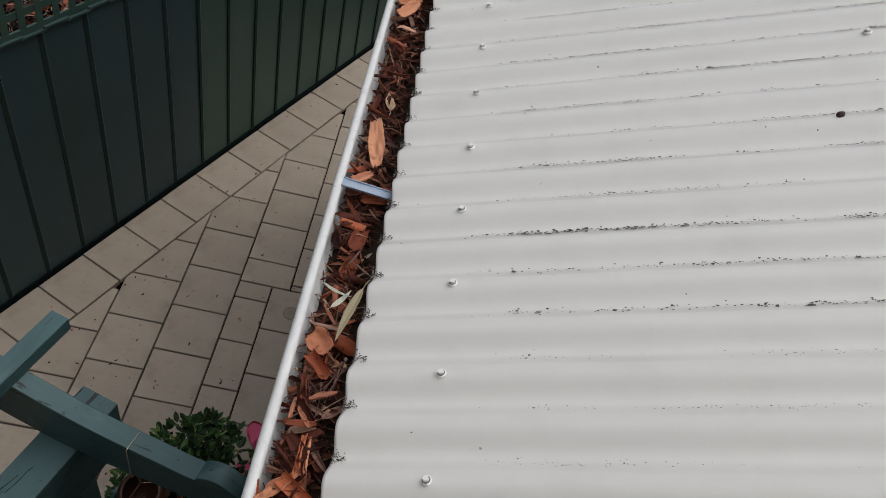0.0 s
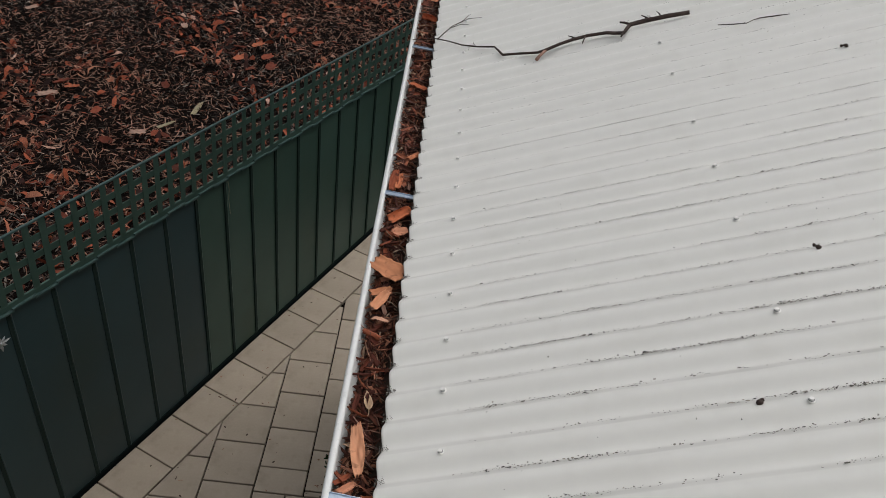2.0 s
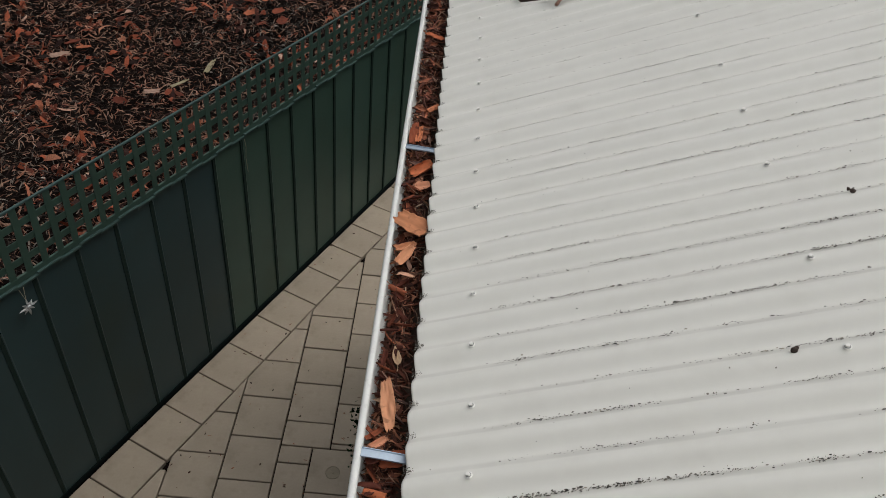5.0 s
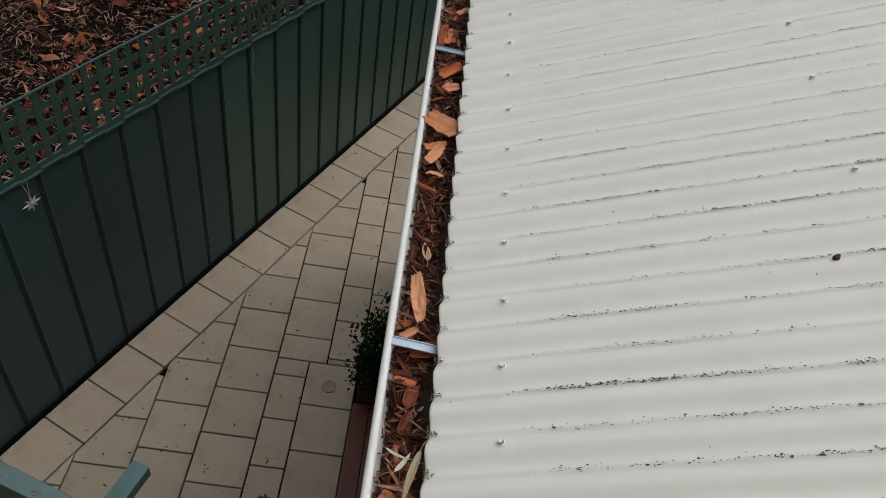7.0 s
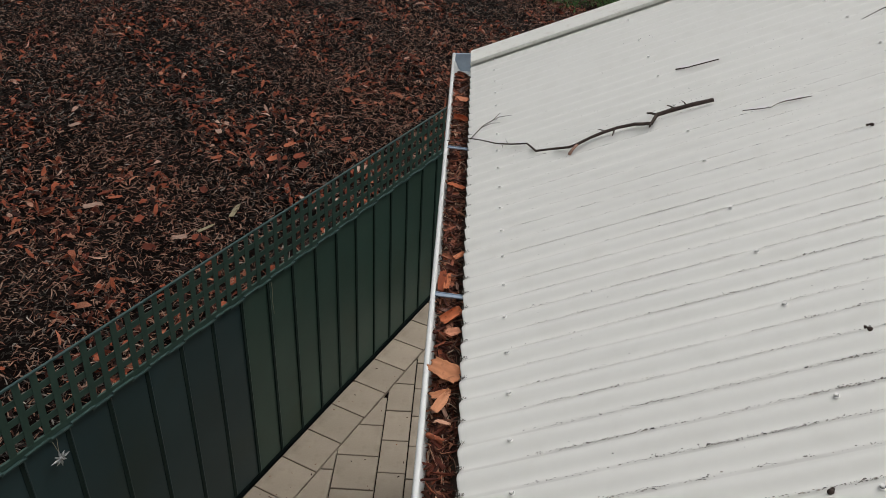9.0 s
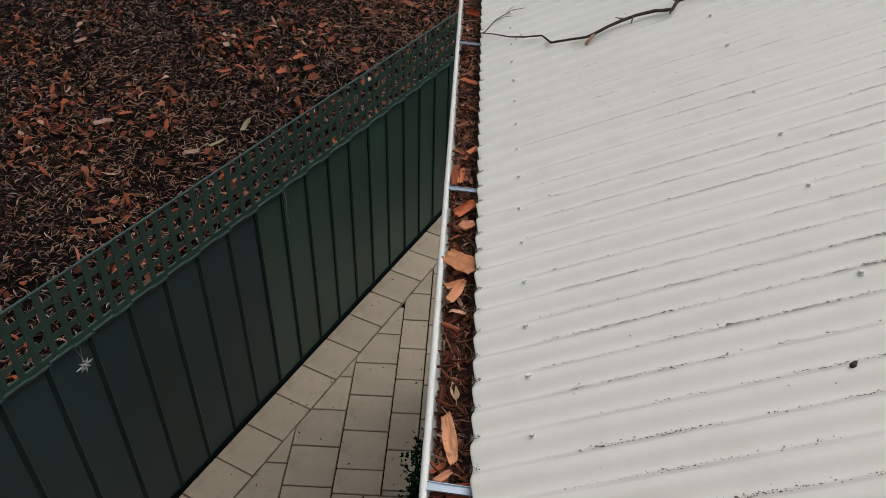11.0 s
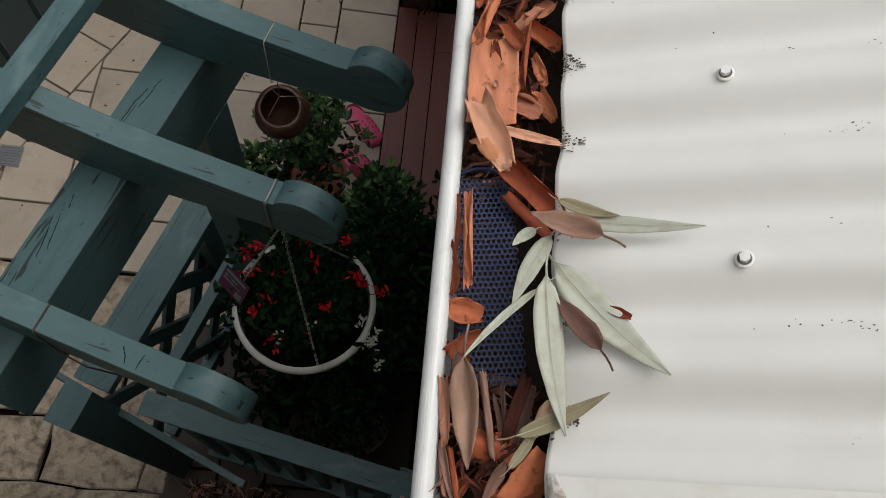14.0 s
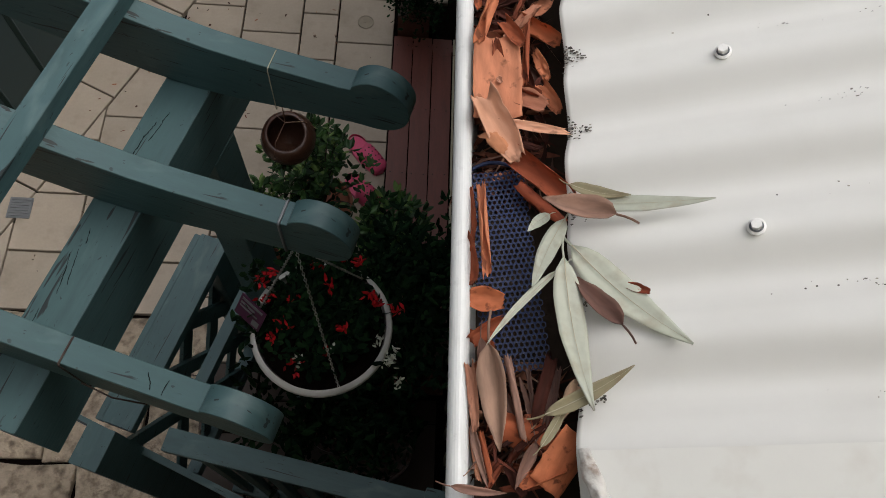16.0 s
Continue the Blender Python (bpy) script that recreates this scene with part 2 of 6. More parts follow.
M_BEAM = mat("olive_brown_paint", (0.17, 0.14, 0.095), 0.6, var=0.08, scale=4, fine=50, bump=0.06)
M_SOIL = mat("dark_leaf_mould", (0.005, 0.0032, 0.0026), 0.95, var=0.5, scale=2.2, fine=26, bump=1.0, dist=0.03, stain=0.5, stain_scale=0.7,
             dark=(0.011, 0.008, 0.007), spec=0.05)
M_LITTER = palette("yard_leaf_litter", [(0.0, (0.006, 0.003, 0.002)), (0.34, (0.028, 0.012, 0.008)), (0.48, (0.13, 0.054, 0.034)), (0.68, (0.29, 0.16, 0.11)),
                                        (0.90, (0.24, 0.155, 0.115)), (0.95, (0.26, 0.06, 0.028)), (1.0, (0.42, 0.31, 0.25))], spec=0.2)
M_BARK = palette("orange_bark", [(0.0, (0.20, 0.05, 0.024)), (0.4, (0.38, 0.10, 0.042)), (0.75, (0.50, 0.16, 0.072)),
                                 (1.0, (0.56, 0.25, 0.15))], rough=0.8, by="object", fine=60, var=0.22, stretch=(0.4, 1.3, 1), spots=0.7, bump=0.45, spec=0.25)
M_OLDBARK = palette("dark_red_bark", [(0.0, (0.035, 0.010, 0.007)), (0.45, (0.11, 0.028, 0.016)), (0.8, (0.27, 0.075, 0.036)), (1.0, (0.46, 0.23, 0.15))], rough=0.8, by="object", fine=60, var=0.26, stretch=(0.4, 1.3, 1), spots=0.5, bump=0.45, spec=0.25)
M_BROWN = palette("brown_dry_leaf", [(0.0, (0.07, 0.032, 0.024)), (0.4, (0.17, 0.085, 0.062)), (0.75, (0.27, 0.15, 0.11)), (1.0, (0.40, 0.27, 0.17))], by="object", var=0.35, stretch=(0.4, 1.5, 1), spots=0.25)
M_DEBRIS = palette("gutter_debris", [(0.0, (0.016, 0.007, 0.005)), (0.45, (0.06, 0.02, 0.013)), (0.75, (0.15, 0.05, 0.03)),
                                     (0.92, (0.32, 0.14, 0.08)), (1.0, (0.38, 0.30, 0.22))], var=0.3, spec=0.2)
M_GREYLEAF = mat("grey_green_leaf", (0.47, 0.49, 0.40), 0.6, var=0.12, scale=22, fine=160, bump=0.12, stain=0.4, stain_scale=60,
                 dark=(0.30, 0.22, 0.14), obj=0.2)
M_OLIVELEAF = mat("olive_brown_leaf", (0.27, 0.235, 0.14), 0.6, var=0.2, scale=22, fine=160, bump=0.12, stain=0.4, stain_scale=45,
                  dark=(0.16, 0.09, 0.05), obj=0.2)
M_TWIG = mat("dark_twig_bark", (0.042, 0.026, 0.02), 0.85, var=0.4, scale=30, fine=160, bump=0.6, stain=0.3, stain_scale=25,
             dark=(0.16, 0.12, 0.10))
M_MESH = mat("blue_plastic_mesh", (0.009, 0.021, 0.075), 0.6, var=0.15, scale=20, fine=120, bump=0.05)
M_SPECK = palette("roof_dirt", [(0.0, (0.02, 0.018, 0.017)), (0.45, (0.07, 0.06, 0.052)), (0.8, (0.17, 0.155, 0.135)), (1.0, (0.36, 0.33, 0.28))])
M_LEAF = palette("shrub_leaf", [(0.0, (0.008, 0.022, 0.008)), (0.5, (0.022, 0.060, 0.016)), (0.85, (0.045, 0.10, 0.026)), (1.0, (0.13, 0.20, 0.05))],
                 rough=0.45, fine=20, var=0.2, spec=0.3)
# Near-black leaf colour: dark foliage with deep shade put into it.
M_DARKSHADELEAF = palette("dark_and_shaded_foliage", [(0.0, (0.003, 0.008, 0.004)), (0.6, (0.006, 0.018, 0.008)), (1.0, (0.014, 0.036, 0.013))], rough=0.85, fine=20, var=0.2, spec=0.04)
M_GRASS = palette("green_bush_leaf", [(0.0, (0.02, 0.06, 0.01)), (0.6, (0.05, 0.12, 0.025)), (1.0, (0.09, 0.18, 0.05))], fine=8, var=0.2)
M_RED = palette("red_petal", [(0.0, (0.12, 0.003, 0.004)), (0.6, (0.38, 0.006, 0.010)), (1.0, (0.55, 0.02, 0.03))], rough=0.6, spec=0.15)
M_PINK = mat("pink_foam_rubber", (0.66, 0.085, 0.19), 0.6, var=0.1, scale=20, fine=120, bump=0.08, stain=0.2, stain_scale=30, dark=(0.30, 0.05, 0.12))
M_WHITE = mat("white_plastic", (0.62, 0.61, 0.58), 0.4, var=0.06, scale=12, fine=90, bump=0.03, stain=0.2, stain_scale=20)
M_TERRA = mat("terracotta", (0.28, 0.09, 0.05), 0.75, var=0.15, scale=10, fine=80, bump=0.2)
# Darker copy of the paver, with the pergola's deep shade in its colour.
M_SHADEPAVER = mat("shade_darkened_paver", (0.045, 0.03, 0.022), 0.7, var=0.2, scale=5, fine=60, bump=0.2, stain=0.4, stain_scale=5, dark=(0.02, 0.014, 0.01), obj=0.2)
M_COCO = mat("dark_brown_husk", (0.065, 0.027, 0.016), 0.35, var=0.3, scale=14, fine=90, bump=0.4, dist=0.004)
M_STRING = mat("pale_string", (0.42, 0.38, 0.28), 0.8, var=0.15, scale=60, fine=200)
M_STEEL = mat("bright_chain", (0.6, 0.6, 0.6), 0.3, metal=0.9, var=0.08, scale=60, fine=200, bump=0.02)
M_PURPLE = mat("purple_plant_tag", (0.065, 0.012, 0.045), 0.4, var=0.2, scale=30, fine=120, bump=0.02)
M_SILVER = mat("silver_ornament", (0.62, 0.63, 0.65), 0.35, metal=0.6, var=0.1, scale=40, fine=150, bump=0.02)
M_GRATE = mat("grey_drain_metal", (0.20, 0.21, 0.22), 0.5, metal=0.5, var=0.15, scale=30, fine=150)
M_SEAL = mat("old_white_sealant", (0.60, 0.58, 0.54), 0.6, var=0.2, scale=30, fine=160, bump=0.6, stain=0.95, stain_scale=75, dark=(0.16, 0.09, 0.05))


# ---------------------------------------------------------------- mesh helpers
def part(name, bm, material, parent=None, label="", m=None, smooth=False):
    me = bpy.data.meshes.new(name)
    bm.normal_update()
    bm.to_mesh(me)
    bm.free()
    me.materials.append(material)
    if smooth:
        me.shade_smooth()
    ob = new(name, me)
    if m is not None:
        ob.matrix_world = m
    if parent is not None:
        ob.parent = parent
    if label:
        ob["label"] = label
    return ob


def soup(name, verts, faces, material, parent=None, label="", m=None, smooth=False):
    me = bpy.data.meshes.new(name)
    me.from_pydata([tuple(v) for v in verts], [], faces)
    me.materials.append(material)
    if smooth:
        me.shade_smooth()
    ob = new(name, me)
    if m is not None:
        ob.matrix_world = m
    if parent is not None:
        ob.parent = parent
    if label:
        ob["label"] = label
    return ob


def thing(name, label, category, m=None, group="", kind=""):
    ob = new(name)
    ob.empty_display_size = 0.05
    if m is not None:
        ob.matrix_world = m
    return tagged(ob, label, category, group, kind)


def box_bm(x0, x1, y0, y1, z0, z1, bevel=0.0):
    bm = bmesh.new()
    bmesh.ops.create_cube(bm, size=1.0)
    for v in bm.verts:
        v.co = Vector((x0 + (v.co.x + 0.5) * (x1 - x0), y0 + (v.co.y + 0.5) * (y1 - y0), z0 + (v.co.z + 0.5) * (z1 - z0)))
    if bevel:
        bmesh.ops.bevel(bm, geom=bm.edges[:], offset=bevel, segments=2, affect="EDGES")
    return bm


def extrude_profile(pts, y0, y1, cuts=1, closed=True):
    """A profile in x, z drawn out along y."""
    bm = bmesh.new()
    rings = []
    for i in range(cuts + 1):
        y = y0 + (y1 - y0) * i / cuts
        rings.append([bm.verts.new((x, y, z)) for x, z in pts])
    k = len(pts)
    for a, b in zip(rings, rings[1:]):
        for i in range(k if closed else k - 1):
            j = (i + 1) % k
            bm.faces.new((a[i], b[i], b[j], a[j]))
    if closed:
        bm.faces.new(rings[0])
        bm.faces.new(rings[-1][::-1])
    bmesh.ops.recalc_face_normals(bm, faces=bm.faces[:])
    return bm


def tube_bm(points, radii, sides=8):
    bm = bmesh.new()
    rings = []
    pts = [Vector(p) for p in points]
    for i, p in enumerate(pts):
        d = (pts[min(i + 1, len(pts) - 1)] - pts[max(i - 1, 0)]).normalized()
        ref = Vector((0, 0, 1)) if abs(d.z) < 0.9 else Vector((1, 0, 0))
        a = d.cross(ref).normalized()
        b = d.cross(a)
        r = radii[i] if isinstance(radii, (list, tuple)) else radii
        rings.append([bm.verts.new(p + (a * math.cos(t) + b * math.sin(t)) * r) for t in (2 * math.pi * k / sides for k in range(sides))])
    for a, b in zip(rings, rings[1:]):
        for k in range(sides):
            bm.faces.new((a[k], a[(k + 1) % sides], b[(k + 1) % sides], b[k]))
    bm.faces.new(rings[0][::-1])
    bm.faces.new(rings[-1])
    bmesh.ops.recalc_face_normals(bm, faces=bm.faces[:])
    return bm


def lathe_bm(profile, sides=32):
    bm = bmesh.new()
    rings = [[bm.verts.new((r * math.cos(2 * math.pi * k / sides), r * math.sin(2 * math.pi * k / sides), z)) for k in range(sides)] for r, z in profile]
    for a, b in zip(rings, rings[1:]):
        for k in range(sides):
            bm.faces.new((a[k], a[(k + 1) % sides], b[(k + 1) % sides], b[k]))
    bmesh.ops.recalc_face_normals(bm, faces=bm.faces[:])
    return bm


# ---------------------------------------------------------------- roof
def wave(v):
    return 0.0078 * (math.cos(2 * math.pi * v / PITCH) - 1)


ROOF_U0, ROOF_U1 = -0.128, 5.2
roof = thing("roof", "off-white corrugated steel roof with dirt in its valleys", "roof", kind="structure")


def roof_sheet(y0, waves, lift):
    """One corrugated sheet, its lower edge folded a little and uneven, lapping its neighbour by a wave."""
    steps = 14
    us = [ROOF_U0, ROOF_U0 + 0.004, 0.0, 1.2, 2.6, ROOF_U1]
    n = waves * steps
    verts, faces = [], []
    for sheet in (0, 1):
        for u in us:
            for i in range(n + 1):
                v = y0 + i * PITCH / steps
                jag = 0.003 * noise.noise(Vector((v * 9, 3.1, 0))) - 0.006 * min(1.0, max(0.0, (0.5 - v) / 0.7)) if u < 0 else 0
                verts.append((u + jag, v, wave(v) + lift - sheet * 0.0012))
    w = n + 1
    off = len(us) * w
    for j in range(len(us) - 1):
        for i in range(n):
            a = j * w + i
            faces.append((a, a + w, a + w + 1, a + 1))
            faces.append((off + a, off + a + 1, off + a + w + 1, off + a + w))
    for i in range(n):
        faces.append((i, i + 1, off + i + 1, off + i))
    return soup("roof_sheet", verts, faces, M_ROOF, roof, m=ROOF, smooth=True)


y = -7.5 * PITCH
k = 0
while y < 3.62:
    count = 11 if y + 11 * PITCH < 3.64 else int((3.64 - y) / PITCH) + 1
    roof_sheet(y, count, 0.0 if k % 2 else 0.0006)
    y += 10 * PITCH
    k += 1


def screw_bm():
    bm = lathe_bm([(0.0005, 0.0), (0.0085, 0.0), (0.0088, 0.0022), (0.0070, 0.0034), (0.0068, 0.0036)], 18)
    hexa = [bm.verts.new((0.0052 * math.cos(math.pi / 3 * i), 0.0052 * math.sin(math.pi / 3 * i), z)) for z in (0.0034, 0.0082) for i in range(6)]
    for i in range(6):
        j = (i + 1) % 6
        bm.faces.new((hexa[i], hexa[j], hexa[6 + j], hexa[6 + i]))
    bm.faces.new(hexa[6:])
    bmesh.ops.recalc_face_normals(bm, faces=bm.faces[:])
    return bm


screw_mesh = shadow_ring_mesh = None


def put_screw(u, v):
    global screw_mesh, shadow_ring_mesh
    m = ROOF @ Matrix.Translation((u, v, 0.0012)) @ Matrix.Rotation(rng.uniform(0, 1.0), 4, "Z") @ Matrix.Diagonal((0.78, 0.78, 0.85, 1))
    if screw_mesh is None:
        ob = part("roof_screw", screw_bm(), M_SCREW, roof, "painted hexagonal roofing screw", m)
        screw_mesh = ob.data
    else:
        ob = new("roof_screw", screw_mesh)
        ob.matrix_world = m
        ob.parent = roof
    # A dark ring draws the shadow crescent round the screw head.
    if shadow_ring_mesh is None:
        ring_shade = part("seal_ring", lathe_bm([(0.0050, 0.0034), (0.0054, 0.0044), (0.0060, 0.0044), (0.0066, 0.0030)], 14), M_GRATE, ob, "dark grey ring standing in for the shadow round the screw head")
        shadow_ring_mesh = ring_shade.data
    else:
        new("seal_ring", shadow_ring_mesh).parent = ob


for i in range(-2, 24):
    put_screw({-2: 0.0035, -1: -0.002}.get(i, rng.uniform(-0.002, 0.002)), i * 2 * PITCH + {-1: 0.003}.get(i, rng.uniform(-0.002, 0.002)))
for u in (0.670, 1.378, 2.09, 2.80):
    for i in (1, 5, 8, 11, 15, 18, 21, 25, 28, 31, 35, 38, 41, 45):
        put_screw(u + rng.uniform(-0.004, 0.004), i * PITCH + rng.uniform(-0.002, 0.002))

# barge cappings at both gable ends
near_cap = tagged(part("barge_capping", extrude_profile(
    [(-0.466, 0.006), (-0.463, 0.0105), (-0.60, 0.0105), (-0.655, 0.012), (-0.66, 0.008), (-0.66, -0.13), (-0.655, -0.13), (-0.655, 0.004)],
    ROOF_U0 + 0.002, ROOF_U1, 3), M_CAP, m=ROOF @ Matrix(((0, 1, 0, 0), (1, 0, 0, 0), (0, 0, 1, 0), (0, 0, 0, 1)))),
    "off-white folded steel barge capping along the roof edge", "flashing", kind="structure")
far_cap = tagged(part("barge_capping", extrude_profile(
    [(3.54, 0.003), (3.54, 0.018), (3.545, 0.021), (3.70, 0.024), (3.705, 0.02), (3.705, -0.14), (3.70, -0.14), (3.70, 0.003)],
    ROOF_U0 + 0.01, ROOF_U1, 3), M_CAP, m=ROOF @ Matrix(((0, 1, 0, 0), (1, 0, 0, 0), (0, 0, 1, 0), (0, 0, 0, 1)))),
    "off-white folded steel barge capping at the far gable", "flashing", kind="structure")

# ---------------------------------------------------------------- gutter
GY0, GY1 = -0.499, 3.80
GB = -0.2060                        # middle of the front bead
GZB = -0.079                        # its height
gutter = thing("gutter", "white steel eave gutter choked with bark and leaves", "gutter", kind="structure")


def gutter_outline():
    pts = []
    for a in range(-60, 211, 15):
        pts.append((GB + 0.0082 * math.cos(radians(a)), GZB + 0.0082 * math.sin(radians(a))))
    outer = [(GB - 0.0030, GZB - 0.0095), (GB + 0.010, -0.12), (GB + 0.026, -0.156), (GB + 0.040, -0.172), (-0.094, -0.172), (-0.092, -0.062)]
    inner = [(-0.0935, -0.062), (-0.0955, -0.1705), (GB + 0.0405, -0.1705), (GB + 0.0275, -0.155), (GB + 0.0118, -0.12), (GB - 0.0010, GZB - 0.011)]
    return pts + outer + inner


trough = part("trough", extrude_profile(gutter_outline(), GY0, GY1, 1), M_GUT, gutter)
for ye, s in ((GY0, 1), (GY1, -1)):
    bm = bmesh.new()
    prof = [(GB - 0.010, GZB + 0.0045), (-0.090, -0.070), (-0.092, -0.176), (GB + 0.038, -0.176), (GB + 0.022, -0.156)]
    a = [bm.verts.new((x, ye - s * 0.003, z)) for x, z in prof]
    b = [bm.verts.new((x, ye + s * 0.004, z)) for x, z in prof]
    bm.faces.new(a); bm.faces.new(b)
    for i in range(len(prof)):
        j = (i + 1) % len(prof)
        bm.faces.new((a[i], a[j], b[j], b[i]))
    bmesh.ops.recalc_face_normals(bm, faces=bm.faces[:])
    bmesh.ops.bevel(bm, geom=bm.edges[:], offset=0.0015, segments=1, affect="EDGES")
    part("stop_end", bm, M_GUT if s > 0 else M_GALV, gutter, "pressed stop end of the gutter")


def strap(y, tilt):
    bm = extrude_profile([(-0.010, 0.004), (-0.010, 0.0), (0.010, 0.0), (0.010, 0.004), (0.0085, 0.004), (0.0085, 0.0012), (-0.0085, 0.0012), (-0.0085, 0.004)], 0, 0.118, 1)
    part("gutter_strap", bm, M_GALV, gutter, "galvanised gutter strap",
         Matrix.Translation((GB + 0.006, y, GZB + 0.0045)) @ Matrix.Rotation(radians(-90 + tilt), 4, "Z") @ Matrix.Rotation(radians(-3), 4, "X"))


for ys, tl in ((0.536, -4), (1.563, -3), (2.604, -3)):
    strap(ys, tl)

# ---------------------------------------------------------------- house wall under the eave
wall = thing("wall_house", "cream vertical-board house wall below the eave", "wall", kind="structure")
PORCH0, PORCH1 = 1.078, 2.26             # an open porch lies between these
part("wall_core", box_bm(0.0, 0.12, -0.40, PORCH0, GZ, -0.24), M_WALL, wall)
part("wall_core", box_bm(0.0, 0.12, PORCH1, 3.55, GZ, -0.24), M_WALL, wall)
part("porch_wall", box_bm(0.95, 1.05, PORCH0, PORCH1, GZ, -0.24), M_WALL, wall)
part("porch_side", box_bm(0.12, 0.95, PORCH0 - 0.10, PORCH0, GZ, -0.24), M_WALL, wall)
part("porch_side", box_bm(0.12, 0.95, PORCH1, PORCH1 + 0.10, GZ, -0.24), M_WALL, wall)
part("porch_ceiling", box_bm(0.0, 1.05, PORCH0 - 0.10, PORCH1 + 0.10, -0.24, -0.22), M_WALL, wall)
board_mesh = batten_mesh = None
for k in range(13):
    y = 0.870 - 0.113 * k if k < 12 else 1.052
    if board_mesh is None:
        batten = part("batten", box_bm(-0.054, -0.020, -0.017, 0.017, GZ, -0.24, 0.003), M_WALL, wall, m=Matrix.Translation((0, y, 0)))
        board = part("board", box_bm(-0.0195, 0.0, 0.004, 0.109, GZ, -0.24, 0.003), M_WALL, wall, m=Matrix.Translation((0, y, 0)))
        board_mesh, batten_mesh = board.data, batten.data
    else:
        for name, me in (("batten", batten_mesh), ("board", board_mesh)):
            if k < 12 or name == "batten":
                ob = new(name, me)
                ob.parent = wall
                ob.matrix_world = Matrix.Translation((0, y, 0))
part("corner_board", box_bm(-0.036, -0.0005, 0.985, PORCH0, GZ, -0.24, 0.002), M_WALL, wall)
for i in range(17):
    z = GZ + 0.16 + i * 0.15
    bm = extrude_profile([(0.0, z), (-0.030, z), (-0.032, z + 0.112), (-0.026, z + 0.120), (-0.008, z + 0.122), (-0.008, z + 0.150), (0.0, z + 0.150)], PORCH1, 3.56, 1)
    part("weatherboard", bm, M_WALL, wall)
part("fascia", box_bm(-0.090, -0.066, -0.46, 3.72, -0.24, -0.085, 0.002), M_WALL, wall, "cream painted fascia board")
for k, (x0, z0, z1) in enumerate(((-0.1665, -0.59, -0.55), (-0.1635, -0.63, -0.5905), (-0.1665, -0.67, -0.6305))):
    part("eave_beam", box_bm(x0, -0.068, -0.77, PORCH1 + 1.2, z0, z1, 0.002), M_BEAM, wall, "brown boxed eave beam under the gutter")
part("beam_packer", box_bm(-0.066, -0.0545, -0.77, PORCH1 + 1.2, -0.67, -0.2405), M_BEAM, wall)
part("soffit", box_bm(-0.066, 0.0, -0.46, 3.60, -0.24, -0.23), M_WALL, wall)
part("gable_wall", box_bm(0.12, 5.0, 3.42, 3.54, GZ, -0.10), M_WALL, wall)
part("gable_wall", box_bm(0.12, 5.0, -0.46, -0.34, GZ, -0.10), M_WALL, wall)

# Unseen wall added behind the gutter end to block skylight from that side.
tagged(part("wall_back", box_bm(-2.4, 5.0, -0.90, -0.78, GZ, 1.25), M_WALL), "plain cream wall added out of view to shade the court", "wall", kind="structure")

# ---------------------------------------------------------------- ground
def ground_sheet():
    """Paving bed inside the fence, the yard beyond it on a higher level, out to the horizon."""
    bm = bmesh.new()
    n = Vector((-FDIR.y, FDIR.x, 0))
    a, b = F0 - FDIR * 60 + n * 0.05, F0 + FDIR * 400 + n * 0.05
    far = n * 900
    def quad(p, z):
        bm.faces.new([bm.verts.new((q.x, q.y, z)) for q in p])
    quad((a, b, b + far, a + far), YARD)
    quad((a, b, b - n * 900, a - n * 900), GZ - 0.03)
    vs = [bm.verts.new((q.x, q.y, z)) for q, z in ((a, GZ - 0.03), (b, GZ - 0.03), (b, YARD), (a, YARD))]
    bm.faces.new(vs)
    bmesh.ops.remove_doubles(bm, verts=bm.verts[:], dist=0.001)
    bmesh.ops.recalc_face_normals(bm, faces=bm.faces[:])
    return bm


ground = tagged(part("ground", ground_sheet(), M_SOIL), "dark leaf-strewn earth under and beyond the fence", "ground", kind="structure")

# ---------------------------------------------------------------- fence
fence = thing("fence", "dark green steel panel fence with a lattice top", "fence", kind="structure")
SEAM = 0.2475


def fence_top(s):
    return -1.497 - 0.0265 * s


for i in range(-16, 12):
    s0 = i * SEAM - 0.032
    zt = fence_top(s0 + SEAM / 2)
    # one pan: flat face with a rolled edge beside a joint painted dark for shade
    prof = [(s0 + 0.017, 0.0), (s0 + 0.022, -0.005), (s0 + 0.030, 0.0), (s0 + SEAM, 0.0), (s0 + SEAM, 0.002), (s0 + 0.030, 0.002), (s0 + 0.022, -0.003), (s0 + 0.017, 0.002)]
    bm = bmesh.new()
    lo = [bm.verts.new((x, y, GZ + 0.02)) for x, y in prof]
    hi = [bm.verts.new((x, y, zt)) for x, y in prof]
    for a in range(len(prof)):
        b = (a + 1) % len(prof)
        bm.faces.new((lo[a], lo[b], hi[b], hi[a]))
    bmesh.ops.recalc_face_normals(bm, faces=bm.faces[:])
    part("fence_panel", bm, M_FENCE if i > -1 else M_FENCE_BLUE, fence, m=FENCE)
    part("panel_joint", box_bm(s0 - 0.002, s0 + 0.0185, -0.008 if i > -1 else -0.003, 0.004, GZ + 0.02, zt - 0.005), M_JOINTSHADE, fence, m=FENCE)
# The rail's near-black colour stands in for shadow along the fence foot.
part("bottom_rail", box_bm(-4.0, 3.0, -0.004, 0.03, GZ - 0.03, GZ + 0.018), M_CRACKSHADE, fence, "bottom rail, near-black for the shadow along the fence foot", m=FENCE)


LATTICE_H = 0.392
upright_mesh = cross_mesh = None


